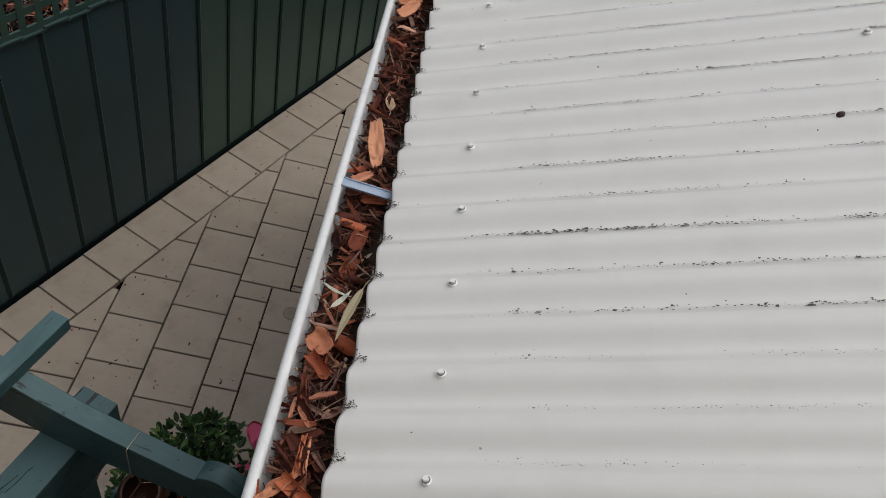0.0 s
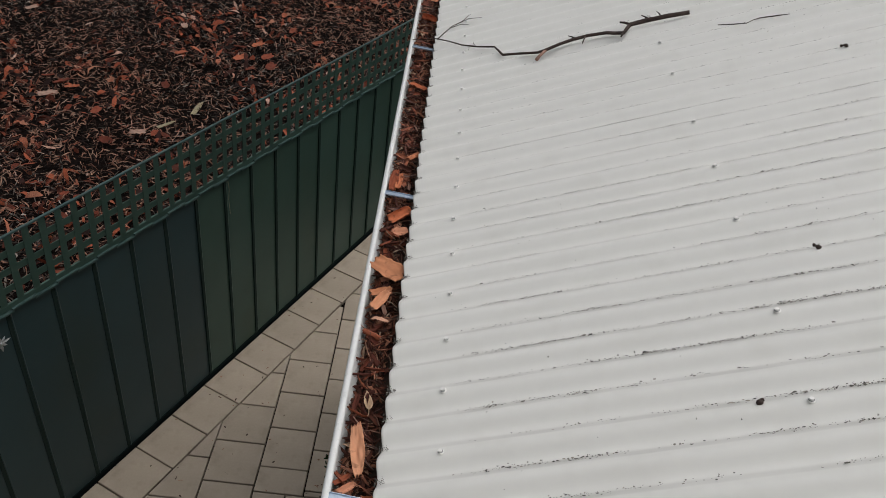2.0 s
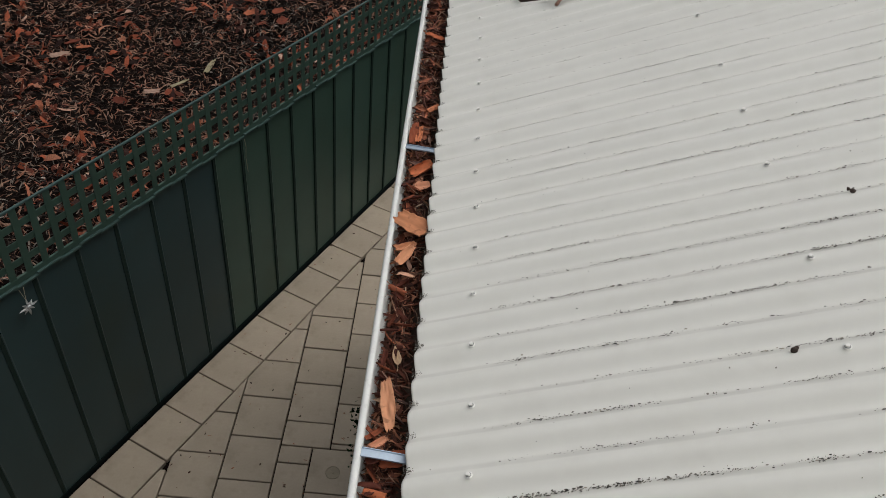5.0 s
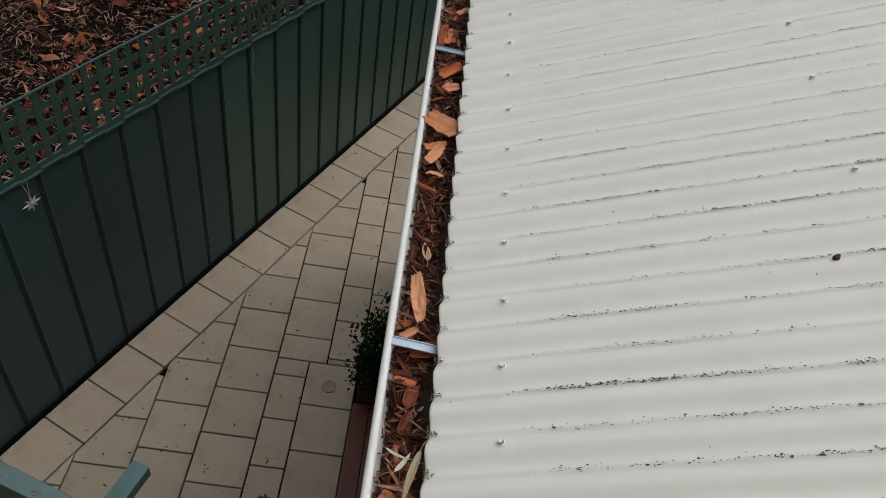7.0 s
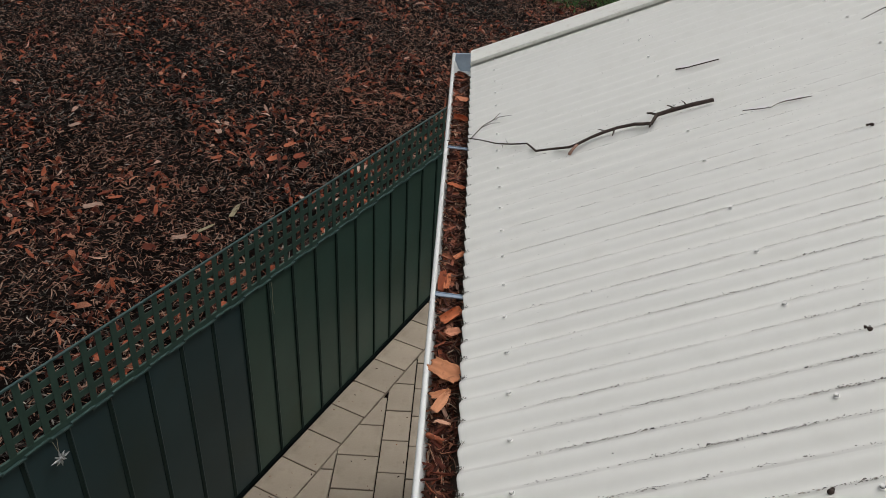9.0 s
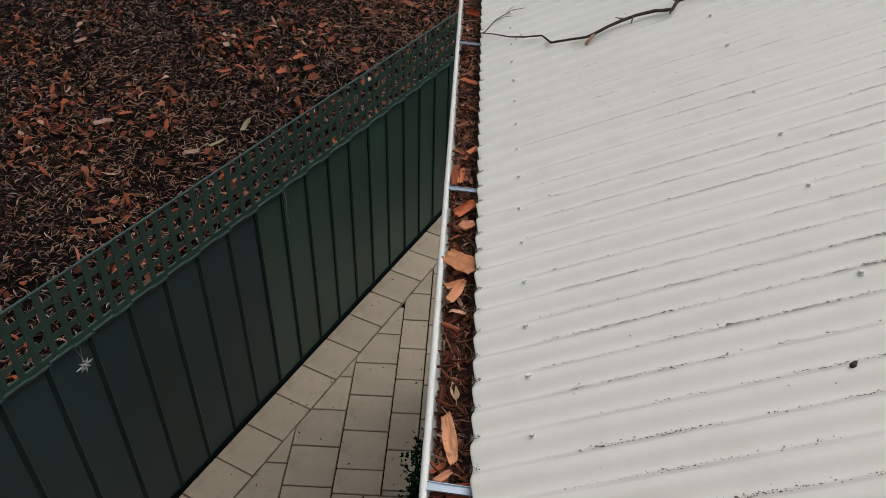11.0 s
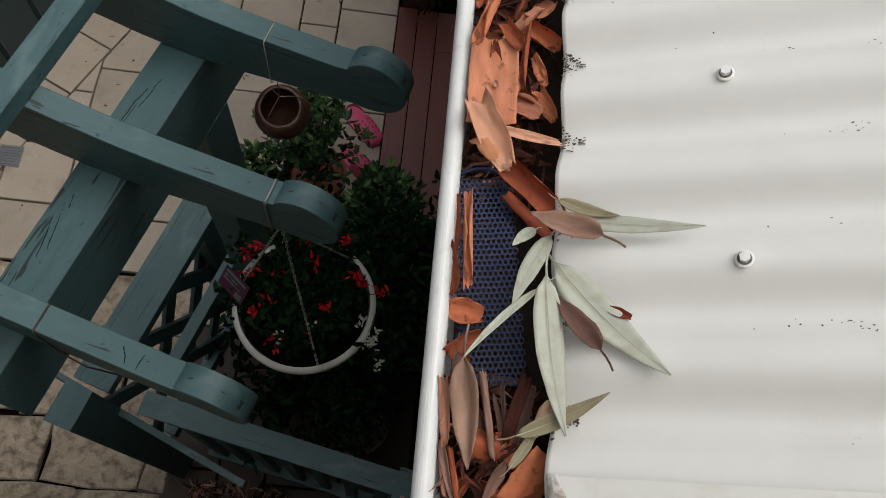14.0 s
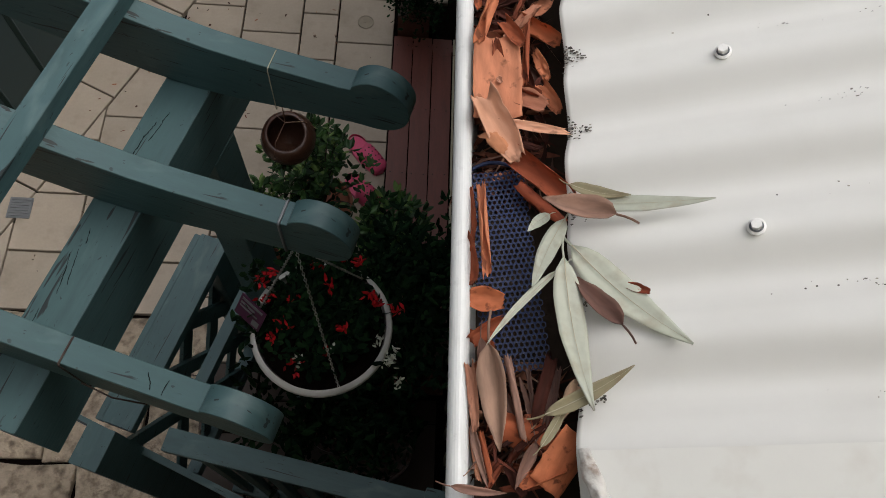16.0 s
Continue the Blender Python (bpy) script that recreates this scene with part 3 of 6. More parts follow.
def lattice_bay(s0, s1):
    """One lattice panel: its foot strip, with every upright and cross slat a piece of its own."""
    global upright_mesh, cross_mesh
    zc = fence_top((s0 + s1) / 2)
    w = s1 - s0
    m = FENCE @ Matrix.Translation(((s0 + s1) / 2, 0, zc)) @ Matrix.Rotation(0.0265, 4, "Y")
    panel = part("lattice_panel", box_bm(-w / 2, w / 2, -0.004, 0.008, 0.004, 0.036, 0.001), M_FENCE, fence, m=m)
    if upright_mesh is None:
        bm = box_bm(-0.0175, 0.0175, -0.003, 0.0, 0.012, LATTICE_H - 0.008)
        upright_mesh = bpy.data.meshes.new("upright_slat")
        bm.to_mesh(upright_mesh)
        bm.free()
        bm = box_bm(-w / 2, w / 2, 0.0005, 0.0035, -0.0185, 0.0185)
        cross_mesh = bpy.data.meshes.new("cross_slat")
        bm.to_mesh(cross_mesh)
        bm.free()
        for me in (upright_mesh, cross_mesh):
            me.materials.append(M_FENCE)
    for i in range(6):
        ob = new("upright_slat", upright_mesh)
        ob.parent = panel
        ob.location = (-w / 2 + i * 0.0885 + 0.001, 0, 0)
    for z in (0.111, 0.204, 0.297):
        ob = new("cross_slat", cross_mesh)
        ob.parent = panel
        ob.location = (0, 0, z)


for i in range(-7, 6):
    s0 = i * 0.531 - 0.911 + 0.531
    lattice_bay(s0, s0 + 0.531)
    zc = fence_top(s0 + 0.2655)
    bm = box_bm(-0.2655, 0.2655, -0.006, 0.008, 0.384, 0.394, 0.0015)
    part("top_rail", bm, M_RAIL, fence, m=FENCE @ Matrix.Translation((s0 + 0.2655, 0, zc)) @ Matrix.Rotation(0.0265, 4, "Y"))
for i in range(-16, 12):
    for a, b, dz in ((0.0, 0.13, 0.006), (0.12, 0.25, -0.004)):
        s0 = i * SEAM + a
        bm = box_bm(0, b - a + 0.004, -0.018, 0.012, -0.006, 0.005, 0.001)
        part("lattice_channel", bm, M_RAIL, fence, m=FENCE @ Matrix.Translation((s0, 0, fence_top(s0) + dz)) @ Matrix.Rotation(0.03, 4, "Y"))

# ---------------------------------------------------------------- pergola
pergola = thing("pergola", "blue-green painted timber pergola with rounded rafter ends", "pergola", pose(-0.67, 0.2, GZ))


K = 0.94


def rafter(nx, ny, s_left, lean=0.0):
    """Rafter whose rounded nose starts at (nx, ny); all are cut alike."""
    tail = 0.149
    px, py = nx - math.cos(RYAW + lean) * tail * K, ny - math.sin(RYAW + lean) * tail * K
    top = [(s_left, 0.26), (-1.2, 0.215), (-0.9, 0.16), (-0.72, 0.125), (-0.58, 0.097), (-0.45, 0.070), (-0.36, 0.050), (-0.28, 0.032), (-0.20, 0.016), (-0.12, 0.004), (-0.05, 0.0), (tail - 0.02, 0.0), (tail, 0.003)]
    arc = [(0.003, 0.012), (0.016, 0.025), (0.034, 0.034), (0.054, 0.035), (0.074, 0.028), (0.091, 0.014), (0.103, -0.006), (0.108, -0.028), (0.106, -0.050), (0.097, -0.070), (0.082, -0.086), (0.062, -0.096), (0.04, -0.100), (0.018, -0.099)]
    nose = []
    for k in range(len(arc) - 1):
        p0, p1, p2, p3 = arc[max(k - 1, 0)], arc[k], arc[k + 1], arc[min(k + 2, len(arc) - 1)]
        for t in (0.0, 0.34, 0.67):
            nose.append(tuple(0.5 * (2 * p1[a] + (p2[a] - p0[a]) * t + (2 * p0[a] - 5 * p1[a] + 4 * p2[a] - p3[a]) * t * t + (3 * p1[a] - p0[a] - 3 * p2[a] + p3[a]) * t ** 3) + (tail if a == 0 else 0) for a in (0, 1)))
    bot = [(tail, -0.100), (0.0, -0.120), (-0.08, -0.132), (-0.16, -0.136), (-0.26, -0.128), (-0.36, -0.112), (-0.48, -0.088), (-0.62, -0.055), (-0.9, 0.01), (-1.2, 0.07), (s_left, 0.12)]
    pts = [(x * K, z * K) for x, z in top + nose + bot]
    c = 0.0012
    inner = []
    for k in range(len(pts)):
        (ax, az), (bx, bz) = pts[k - 1], pts[(k + 1) % len(pts)]
        n = Vector((bz - az, ax - bx)).normalized()      # outward, as the outline runs clockwise
        inner.append((pts[k][0] + n.x * c, pts[k][1] + n.y * c))
    bm = bmesh.new()
    rings = [[bm.verts.new((x, y, z)) for x, z in ring] for y, ring in ((-0.0205, inner), (-0.0205 + c, pts), (0.0205 - c, pts), (0.0205, inner))]
    for p, q in zip(rings, rings[1:]):
        for k in range(len(pts)):
            h = (k + 1) % len(pts)
            bm.faces.new((p[k], q[k], q[h], p[h]))
    bm.faces.new(rings[0])
    bm.faces.new(rings[-1][::-1])
    bmesh.ops.recalc_face_normals(bm, faces=bm.faces[:])
    m = Matrix.Translation((px, py, -0.572)) @ Matrix.Rotation(RYAW + lean, 4, "Z")
    ob = part("rafter", bm, M_TIMBER, None, m=m, smooth=True)
    ob.data.set_sharp_from_angle(angle=radians(34))
    ob.parent = pergola
    ob.matrix_parent_inverse = pergola.matrix_world.inverted()
    return ob


def timber(name, m, lx, ly, lz, bevel=0.0012, material=None, label=""):
    ob = part(name, box_bm(-lx / 2, lx / 2, -ly / 2, ly / 2, -lz / 2, lz / 2, bevel), material or M_TIMBER, None, label, m=m)
    ob.parent = pergola
    ob.matrix_parent_inverse = pergola.matrix_world.inverted()
    return ob


rafter(-0.350, 0.209, -1.6)
rafter(-0.427, -0.039, -1.6)
R3LEAN = -0.035
rafter(-0.514, -0.322, -1.4, R3LEAN)
BEAM = Vector((0.305, 0.952, 0)).normalized()


def along(px, py, z, d):
    """Frame whose x runs along the beam, d metres on from the point given."""
    return Matrix.Translation((px + BEAM.x * d, py + BEAM.y * d, z)) @ Matrix.Rotation(math.atan2(BEAM.y, BEAM.x), 4, "Z")


timber("beam", along(-0.621, 0.389, -0.787, -0.385), 0.77, 0.086, 0.172)
timber("batten", along(-0.699, 0.443, -0.528, -0.55), 1.10, 0.040, 0.034, 0.001)


# post under the beam's end, down to the paving
timber("post", Matrix.Translation((-0.6625, 0.2555, (GZ - 0.872) / 2)) @ along(0, 0, 0, 0), 0.085, 0.085, -0.872 - GZ, 0.0012)

# cracks opened in the timber's upper faces
def crack(points, z, width):
    r = random.Random(int(abs(points[0][0]) * 9999))
    verts, faces = [], []
    for k, ((x0, y0), (x1, y1)) in enumerate(zip(points, points[1:])):
        d = Vector((x1 - x0, y1 - y0))
        n = Vector((-d.y, d.x)).normalized()
        for j in range(5):
            t = j / 4 if k == len(points) - 2 else j / 5
            w = width * (0.25 + 0.75 * r.random()) * (0.4 if (k == 0 and j == 0) or (k == len(points) - 2 and j == 4) else 1.0)
            o = r.uniform(-0.4, 0.4) * width
            for q in (-w / 2 + o, w / 2 + o):
                for h in (0.0006, -0.002):
                    verts.append((x0 + d.x * t + n.x * q, y0 + d.y * t + n.y * q, z + h))
    for k in range(len(verts) // 4 - 1):
        a, b = 4 * k, 4 * k + 4
        faces += [(a, a + 2, b + 2, b), (a, b, b + 1, a + 1), (a + 2, a + 3, b + 3, b + 2)]
    ob = soup("crack", verts, faces, M_CRACKSHADE)
    ob.parent = pergola
    ob.matrix_parent_inverse = pergola.matrix_world.inverted()


for pts, z, w in (
        ([(-0.700, 0.190), (-0.708, 0.174), (-0.717, 0.159), (-0.724, 0.136), (-0.733, 0.116)], -0.701, 0.0022),
        ([(-0.681, 0.211), (-0.689, 0.196), (-0.693, 0.182), (-0.708, 0.151)], -0.701, 0.0018),
        ([(-0.795, -0.064), (-0.796, -0.087), (-0.799, -0.116), (-0.802, -0.136)], -0.701, 0.0018),
        ([(-0.772, -0.020), (-0.773, -0.036), (-0.774, -0.048)], -0.701, 0.0016),
        ([(-0.783, -0.057), (-0.787, -0.091), (-0.789, -0.121)], -0.701, 0.0016),
        ([(-0.823, -0.160), (-0.826, -0.175), (-0.830, -0.186)], -0.701, 0.0014),
        ([(-0.596, -0.289), (-0.591, -0.301), (-0.590, -0.313)], -0.571, 0.0014),
        ([(-0.566, -0.298), (-0.571, -0.312), (-0.573, -0.320)], -0.571, 0.0014)):
    crack(pts, z, w)

# ---------------------------------------------------------------- balustrade beside the deck
balustrade = thing("balustrade", "blue-green painted timber balustrade with lattice infill", "railing", pose(-1.0, 0.0, GZ))


def rail_part(name, ob_m, lx, ly, lz, bevel=0.0012, label=""):
    ob = part(name, box_bm(-lx / 2, lx / 2, -ly / 2, ly / 2, -lz / 2, lz / 2, bevel), M_TIMBER, None, label, m=ob_m)
    ob.parent = balustrade
    ob.matrix_parent_inverse = balustrade.matrix_world.inverted()
    return ob


B1 = Matrix.Translation((-0.965, 0.0, 0)) @ Matrix.Rotation(math.atan2(0.95, 0.312), 4, "Z")   # x along the first run
B2 = Matrix.Translation((-0.884, -0.190, 0)) @ Matrix.Rotation(math.atan2(-0.204, 0.979), 4, "Z")  # x along the second run
rail_part("handrail", B1 @ Matrix.Translation((0.13, 0, -1.715)), 0.60, 0.088, 0.040)
rail_part("capping", B1 @ Matrix.Translation((0.13, 0.062, -1.73)), 0.60, 0.020, 0.030, 0.002)
rail_part("bottom_rail", B1 @ Matrix.Translation((0.13, 0, -2.62)), 0.60, 0.045, 0.07)
rail_part("mid_rail", B1 @ Matrix.Translation((0.17, -0.13, -1.80)), 0.46, 0.035, 0.05)
for xs in (0.38,):
    rail_part("post", B1 @ Matrix.Translation((xs, 0, (GZ - 1.735) / 2)), 0.085, 0.085, -1.735 - GZ)
rail_part("newel_post", Matrix.Translation((-1.043, -0.231, (GZ - 1.62) / 2)) @ Matrix.Rotation(math.atan2(0.957, 0.29), 4, "Z"), 0.11, 0.078, -1.62 - GZ)
rail_part("side_rail", Matrix.Translation((-0.941, -0.2195, -1.905)) @ Matrix.Rotation(math.atan2(-0.293, 0.674), 4, "Z"), 0.735, 0.020, 0.05)
for i in range(1, 4):
    for s in (-1, 1):
        rail_part("lattice_slat", B1 @ Matrix.Translation((-0.20 + i * 0.2, 0.010 * s, -2.17)) @ Matrix.Rotation(radians(30 * s), 4, "Y"), 0.055, 0.014, 0.98, 0.001)
rail_part("handrail", B2 @ Matrix.Translation((0.39, 0, -1.72)), 0.78, 0.064, 0.040)
rail_part("bottom_rail", B2 @ Matrix.Translation((0.39, 0, -2.75)), 0.78, 0.045, 0.07)
rail_part("post", B2 @ Matrix.Translation((0.765, 0.0, (GZ - 1.68) / 2)), 0.085, 0.085, -1.68 - GZ)
for i in range(7):
    rail_part("baluster", B2 @ Matrix.Translation((0.06 + i * 0.105, 0, -2.25)), 0.042, 0.022, 0.96, 0.002)

# ---------------------------------------------------------------- deck beside the wall
deck = thing("deck", "red-brown stained timber decking beside the house wall", "deck", kind="structure")
DZ = -2.945
for i in range(3):
    x0 = -0.376 + i * 0.1055
    part("deck_board", box_bm(x0, x0 + 0.1005, 0.25, 2.20 - 0.002 * i, DZ - 0.022, DZ, 0.002), M_DECK, deck)
part("edge_strip", box_bm(-0.0565, -0.046, PORCH0 + 0.004, 2.196, DZ - 0.022, DZ + 0.003, 0.001), M_WALL, deck, "pale strip along the porch edge")
for k in range(11):
    y = 1.109 + 0.1067 * k
    part("porch_board", box_bm(-0.044, 0.95, max(y, PORCH0 + 0.002) + 0.0025, min(y + 0.1067, PORCH1 - 0.002) - 0.0025, DZ - 0.022, DZ - 0.004, 0.002), M_DECK, deck)
nail_mesh = None
for i in range(3):
    for y in (0.98, 1.36, 1.74, 2.14):
        for dx in (0.020, 0.080):
            if nail_mesh is None:
                nail = part("nail", lathe_bm([(0.0003, 0.0012), (0.003, 0.0012), (0.0034, 0.0)], 8), M_TWIG, deck, "dark nail head", Matrix.Translation((-0.376 + i * 0.1055 + dx, y, DZ)))
                nail_mesh = nail.data
            else:
                nail = new("nail", nail_mesh)
                nail.matrix_world = Matrix.Translation((-0.376 + i * 0.1055 + dx, y + rng.uniform(-0.004, 0.004), DZ))
                nail.parent = deck
part("joist", box_bm(-0.36, -0.02, 2.13, 2.175, GZ, DZ - 0.022), M_DECK, deck)

# ---------------------------------------------------------------- gutter content
def solid_sheet(fn, nu, nv, thick):
    """A thin curved piece with both faces and its rim; fn(u, v) gives a point, u and v from 0 to 1."""
    verts, faces = [], []
    for layer in (0, 1):
        for i in range(nu + 1):
            for j in range(nv + 1):
                p = Vector(fn(i / nu, j / nv))
                verts.append(p + Vector((0, 0, -thick * layer)))
    w = nv + 1
    off = (nu + 1) * w
    for i in range(nu):
        for j in range(nv):
            a = i * w + j
            faces.append((a, a + w, a + w + 1, a + 1))
            faces.append((off + a, off + a + 1, off + a + w + 1, off + a + w))
    for i in range(nu):
        for j0 in (0, nv):
            a = i * w + j0
            faces.append((a, a + w, off + a + w, off + a) if j0 else (a + w, a, off + a, off + a + w))
    for j in range(nv):
        for i0 in (0, nu):
            a = i0 * w + j
            faces.append((a, a + 1, off + a + 1, off + a) if i0 == 0 else (a + 1, a, off + a, off + a + 1))
    return verts, faces


def bark_mesh(seed, length, width, curl, bend, point=0.45, torn=1.0):
    """A shed strip of bark: rolled across its width, bent along its length, with torn ends."""
    r = random.Random(seed)
    ph = r.uniform(0, 50)
    arc = radians(curl)
    rad = width / arc if arc > 0.05 else width * 20
    def fn(u, v):
        tear = torn * 0.20 * noise.noise(Vector((v * 4 + ph, ph, 0))) + torn * 0.14 * noise.noise(Vector((v * 13 + ph, 3 + ph, u > 0.5)))
        uu = (u - 0.5) * (1 + tear * (1 if u > 0.5 else -1) * abs(2 * u - 1))
        taper = 1 - point * max(0.0, 2 * u - 1) ** 1.6 - 0.3 * torn * max(0.0, 1 - 2 * u) ** 3 + 0.15 * torn * noise.noise(Vector((u * 3 + ph, 7, 0))) + 0.10 * noise.noise(Vector((u * 11 + ph, 9, v > 0.5)))
        a = (v - 0.5) * arc * taper
        y = rad * math.sin(a)
        z = rad * (math.cos(a) - 1) * -1
        z += bend * length * (2 * uu) ** 2 * 0.5 + 0.004 * noise.noise(Vector((u * 5, v * 4, ph))) + 0.0016 * noise.noise(Vector((u * 5, v * 17, ph)))
        return (uu * length, y, z)
    verts, faces = solid_sheet(fn, 12, 12, 0.0011)
    me = bpy.data.meshes.new("bark_piece")
    me.from_pydata([tuple(v) for v in verts], [], faces)
    me.materials.append(M_BARK)
    me.shade_smooth()
    return me


def leaf_mesh(seed, length, width, bend, fold, sickle, material, name):
    r = random.Random(seed)
    ph = r.uniform(0, 30)
    def fn(u, v):
        w = width * 0.5 * 2.55 * (u ** 0.62) * ((1 - u) ** 1.08) * (1 + 0.10 * noise.noise(Vector((u * 5, ph, 0)))) + 0.0005
        s = (2 * v - 1)
        x = (u - 0.5) * length
        y = s * w + sickle * length * (u - 0.5) ** 2
        z = fold * abs(s) * w + bend * length * ((u - 0.5) ** 2) * 2 + 0.0015 * noise.noise(Vector((u * 6, s * 2, ph)))
        return (x, y, z)
    verts, faces = solid_sheet(fn, 12, 6, 0.0006)
    # stalk
    tip = Vector(fn(0, 0.5))
    base = len(verts)
    for k in range(4):
        t = k / 3
        c = tip + Vector((-0.019 * t, 0.004 * t * t, 0.0015 * t))
        for a in range(4):
            verts.append(c + Vector((0, 0.0010 * math.cos(a * math.pi / 2), 0.0010 * math.sin(a * math.pi / 2))))
    for k in range(3):
        for a in range(4):
            b = (a + 1) % 4
            faces.append((base + k * 4 + a, base + k * 4 + b, base + k * 4 + 4 + b, base + k * 4 + 4 + a))
    me = bpy.data.meshes.new(name)
    me.from_pydata([tuple(v) for v in verts], [], faces)
    me.materials.append(material)
    me.shade_smooth()
    return me


def span(mesh, name, label, category, group, x0, y0, x1, y1, z, size, tilt=0.0, roll=0.0, rise=0.0, wide=1.0):
    """Lays a piece, made size long, from one point to the other at height z."""
    d = Vector((x1 - x0, y1 - y0, rise))
    yaw = math.atan2(d.y, d.x)
    s = d.length / size
    ob = new(name, mesh)
    ob.matrix_world = (Matrix.Translation(((x0 + x1) / 2, (y0 + y1) / 2, z)) @ Matrix.Rotation(yaw, 4, "Z")
                       @ Matrix.Rotation(radians(-tilt) - math.atan2(rise, math.hypot(d.x, d.y)), 4, "Y") @ Matrix.Rotation(radians(roll), 4, "X") @ Matrix.Diagonal((s, s * wide, s * wide, 1)))
    return tagged(ob, label, category, group)


FLAT = bark_mesh(1, 0.10, 0.055, 45, 0.03, 0.05)
CURL = bark_mesh(2, 0.08, 0.060, 215, 0.05, 0.35)
ROLL = bark_mesh(3, 0.08, 0.050, 330, 0.02)
STRIP = bark_mesh(4, 0.10, 0.022, 60, 0.08)
CHIP = bark_mesh(5, 0.05, 0.040, 90, 0.15)
HOOK = bark_mesh(6, 0.07, 0.035, 140, 0.30)
DRY = leaf_mesh(11, 0.07, 0.014, 0.12, 0.9, 0.14, M_BROWN, "dry_leaf")
DRYW = leaf_mesh(12, 0.06, 0.022, 0.18, 0.7, 0.02, M_BROWN, "dry_leaf")
GREY = leaf_mesh(13, 0.11, 0.026, 0.05, 0.12, 0.12, M_GREYLEAF, "gum_leaf")
OLIVE = leaf_mesh(15, 0.11, 0.018, 0.08, 0.5, 0.10, M_OLIVELEAF, "gum_leaf")
GREYN = leaf_mesh(14, 0.11, 0.015, 0.10, 0.4, 0.25, M_GREYLEAF, "gum_leaf")
def recoloured(me, material):
    me = me.copy()
    me.materials[0] = material
    return me


OLD = [(recoloured(m, M_OLDBARK), s) for m, s in ((CURL, 0.08), (STRIP, 0.10), (CHIP, 0.05), (HOOK, 0.07), (STRIP, 0.10), (ROLL, 0.08))]
M_PEACH = palette("pale_orange_bark", [(0.0, (0.46, 0.19, 0.095)), (0.5, (0.58, 0.27, 0.15)), (1.0, (0.60, 0.34, 0.24))], rough=0.8, by="object", fine=60, var=0.16, stretch=(0.4, 1.3, 1), spots=0.4, bump=0.45, spec=0.25)
M_DEEPRED = palette("deep_red_bark", [(0.0, (0.11, 0.024, 0.012)), (0.5, (0.21, 0.045, 0.02)), (1.0, (0.33, 0.085, 0.04))], rough=0.75, by="object", fine=60, var=0.25, stretch=(0.4, 1.3, 1), spots=0.4, bump=0.45, spec=0.25)
DARKC, DARKR = recoloured(HOOK, M_OLDBARK), recoloured(CURL, M_DEEPRED)
PEACH, PEACHC, PEACHS = recoloured(FLAT, M_PEACH), recoloured(HOOK, M_PEACH), recoloured(STRIP, M_PEACH)
SLAB = bark_mesh(7, 0.10, 0.068, 55, 0.02, 0.0, 0.4)
BL, BC, BG = "curled orange-brown bark lying in the gutter", "bark", "bark in the gutter"


def bark(mesh, x0, y0, x1, y1, z, size, tilt=0, roll=0, rise=0.0, wide=1.0):
    return span(mesh, "bark_piece", BL, BC, BG, x0, y0, x1, y1, z - 0.032, size, tilt, roll, rise, wide)


# near end, in order along the gutter
slab_bark = bark(SLAB, -0.178, -0.093, -0.177, -0.181, -0.036, 0.10, 0, 3, wide=0.74)
knot = new("knot", CHIP.copy())
knot.data.materials[0] = M_OLDBARK
knot.parent = slab_bark
knot.matrix_local = Matrix.Translation((0.004, 0.003, 0.003)) @ Matrix.Rotation(0.6, 4, "Z") @ Matrix.Diagonal((0.17, 0.22, 0.3, 1))
bark(ROLL, -0.176, -0.040, -0.193, -0.102, -0.036, 0.08, 6, 20, wide=0.75)
bark(PEACHS, -0.156, 0.010, -0.195, -0.036, -0.040, 0.10, 4, 20, wide=1.25)
bark(CURL, -0.174, 0.002, -0.126, -0.030, -0.042, 0.08, -6, 15, wide=0.85)
bark(ROLL, -0.157, 0.066, -0.157, 0.010, -0.042, 0.08, 4, 10, wide=0.6)
bark(ROLL, -0.148, 0.064, -0.145, 0.018, -0.046, 0.08, 0, 60, wide=0.5)
bark(STRIP, -0.200, -0.006, -0.192, -0.054, -0.044, 0.10, 0, 30, wide=1.0)
bark(HOOK, -0.170, -0.078, -0.153, -0.108, -0.030, 0.07, 8, 30, wide=1.0)
bark(ROLL, -0.148, -0.074, -0.151, -0.140, -0.036, 0.08, 0, 40, wide=0.42)
bark(CURL, -0.157, -0.062, -0.118, -0.084, -0.050, 0.08, 0, 20, wide=0.9)
bark(HOOK, -0.134, -0.130, -0.118, -0.160, -0.052, 0.07, 0, 30)
bark(CHIP, -0.140, -0.050, -0.124, -0.030, -0.056, 0.05, 0, -20)
bark(STRIP, -0.140, -0.095, -0.128, -0.126, -0.050, 0.10, 0, 40, wide=1.6)
bark(DARKC, -0.152, -0.112, -0.143, -0.150, -0.048, 0.07, 0, 30, wide=0.8)
bark(DARKC, -0.136, -0.160, -0.128, -0.190, -0.054, 0.07, 0, 60, wide=0.8)
bark(PEACHC, -0.190, -0.162, -0.160, -0.220, -0.034, 0.07, -8, 15, wide=1.0)
bark(PEACHC, -0.186, -0.190, -0.166, -0.214, -0.030, 0.07, 6, 160, wide=1.4)
bark(PEACHS, -0.176, -0.184, -0.119, -0.193, -0.032, 0.10, 2, 10, wide=0.75)
bark(DARKR, -0.162, -0.214, -0.116, -0.258, -0.036, 0.08, 6, 25, wide=0.75)
bark(DARKR, -0.157, -0.240, -0.122, -0.274, -0.034, 0.08, 2, 150, wide=0.62)
bark(ROLL, -0.191, -0.244, -0.186, -0.326, -0.034, 0.08, 4, 10, wide=0.42)
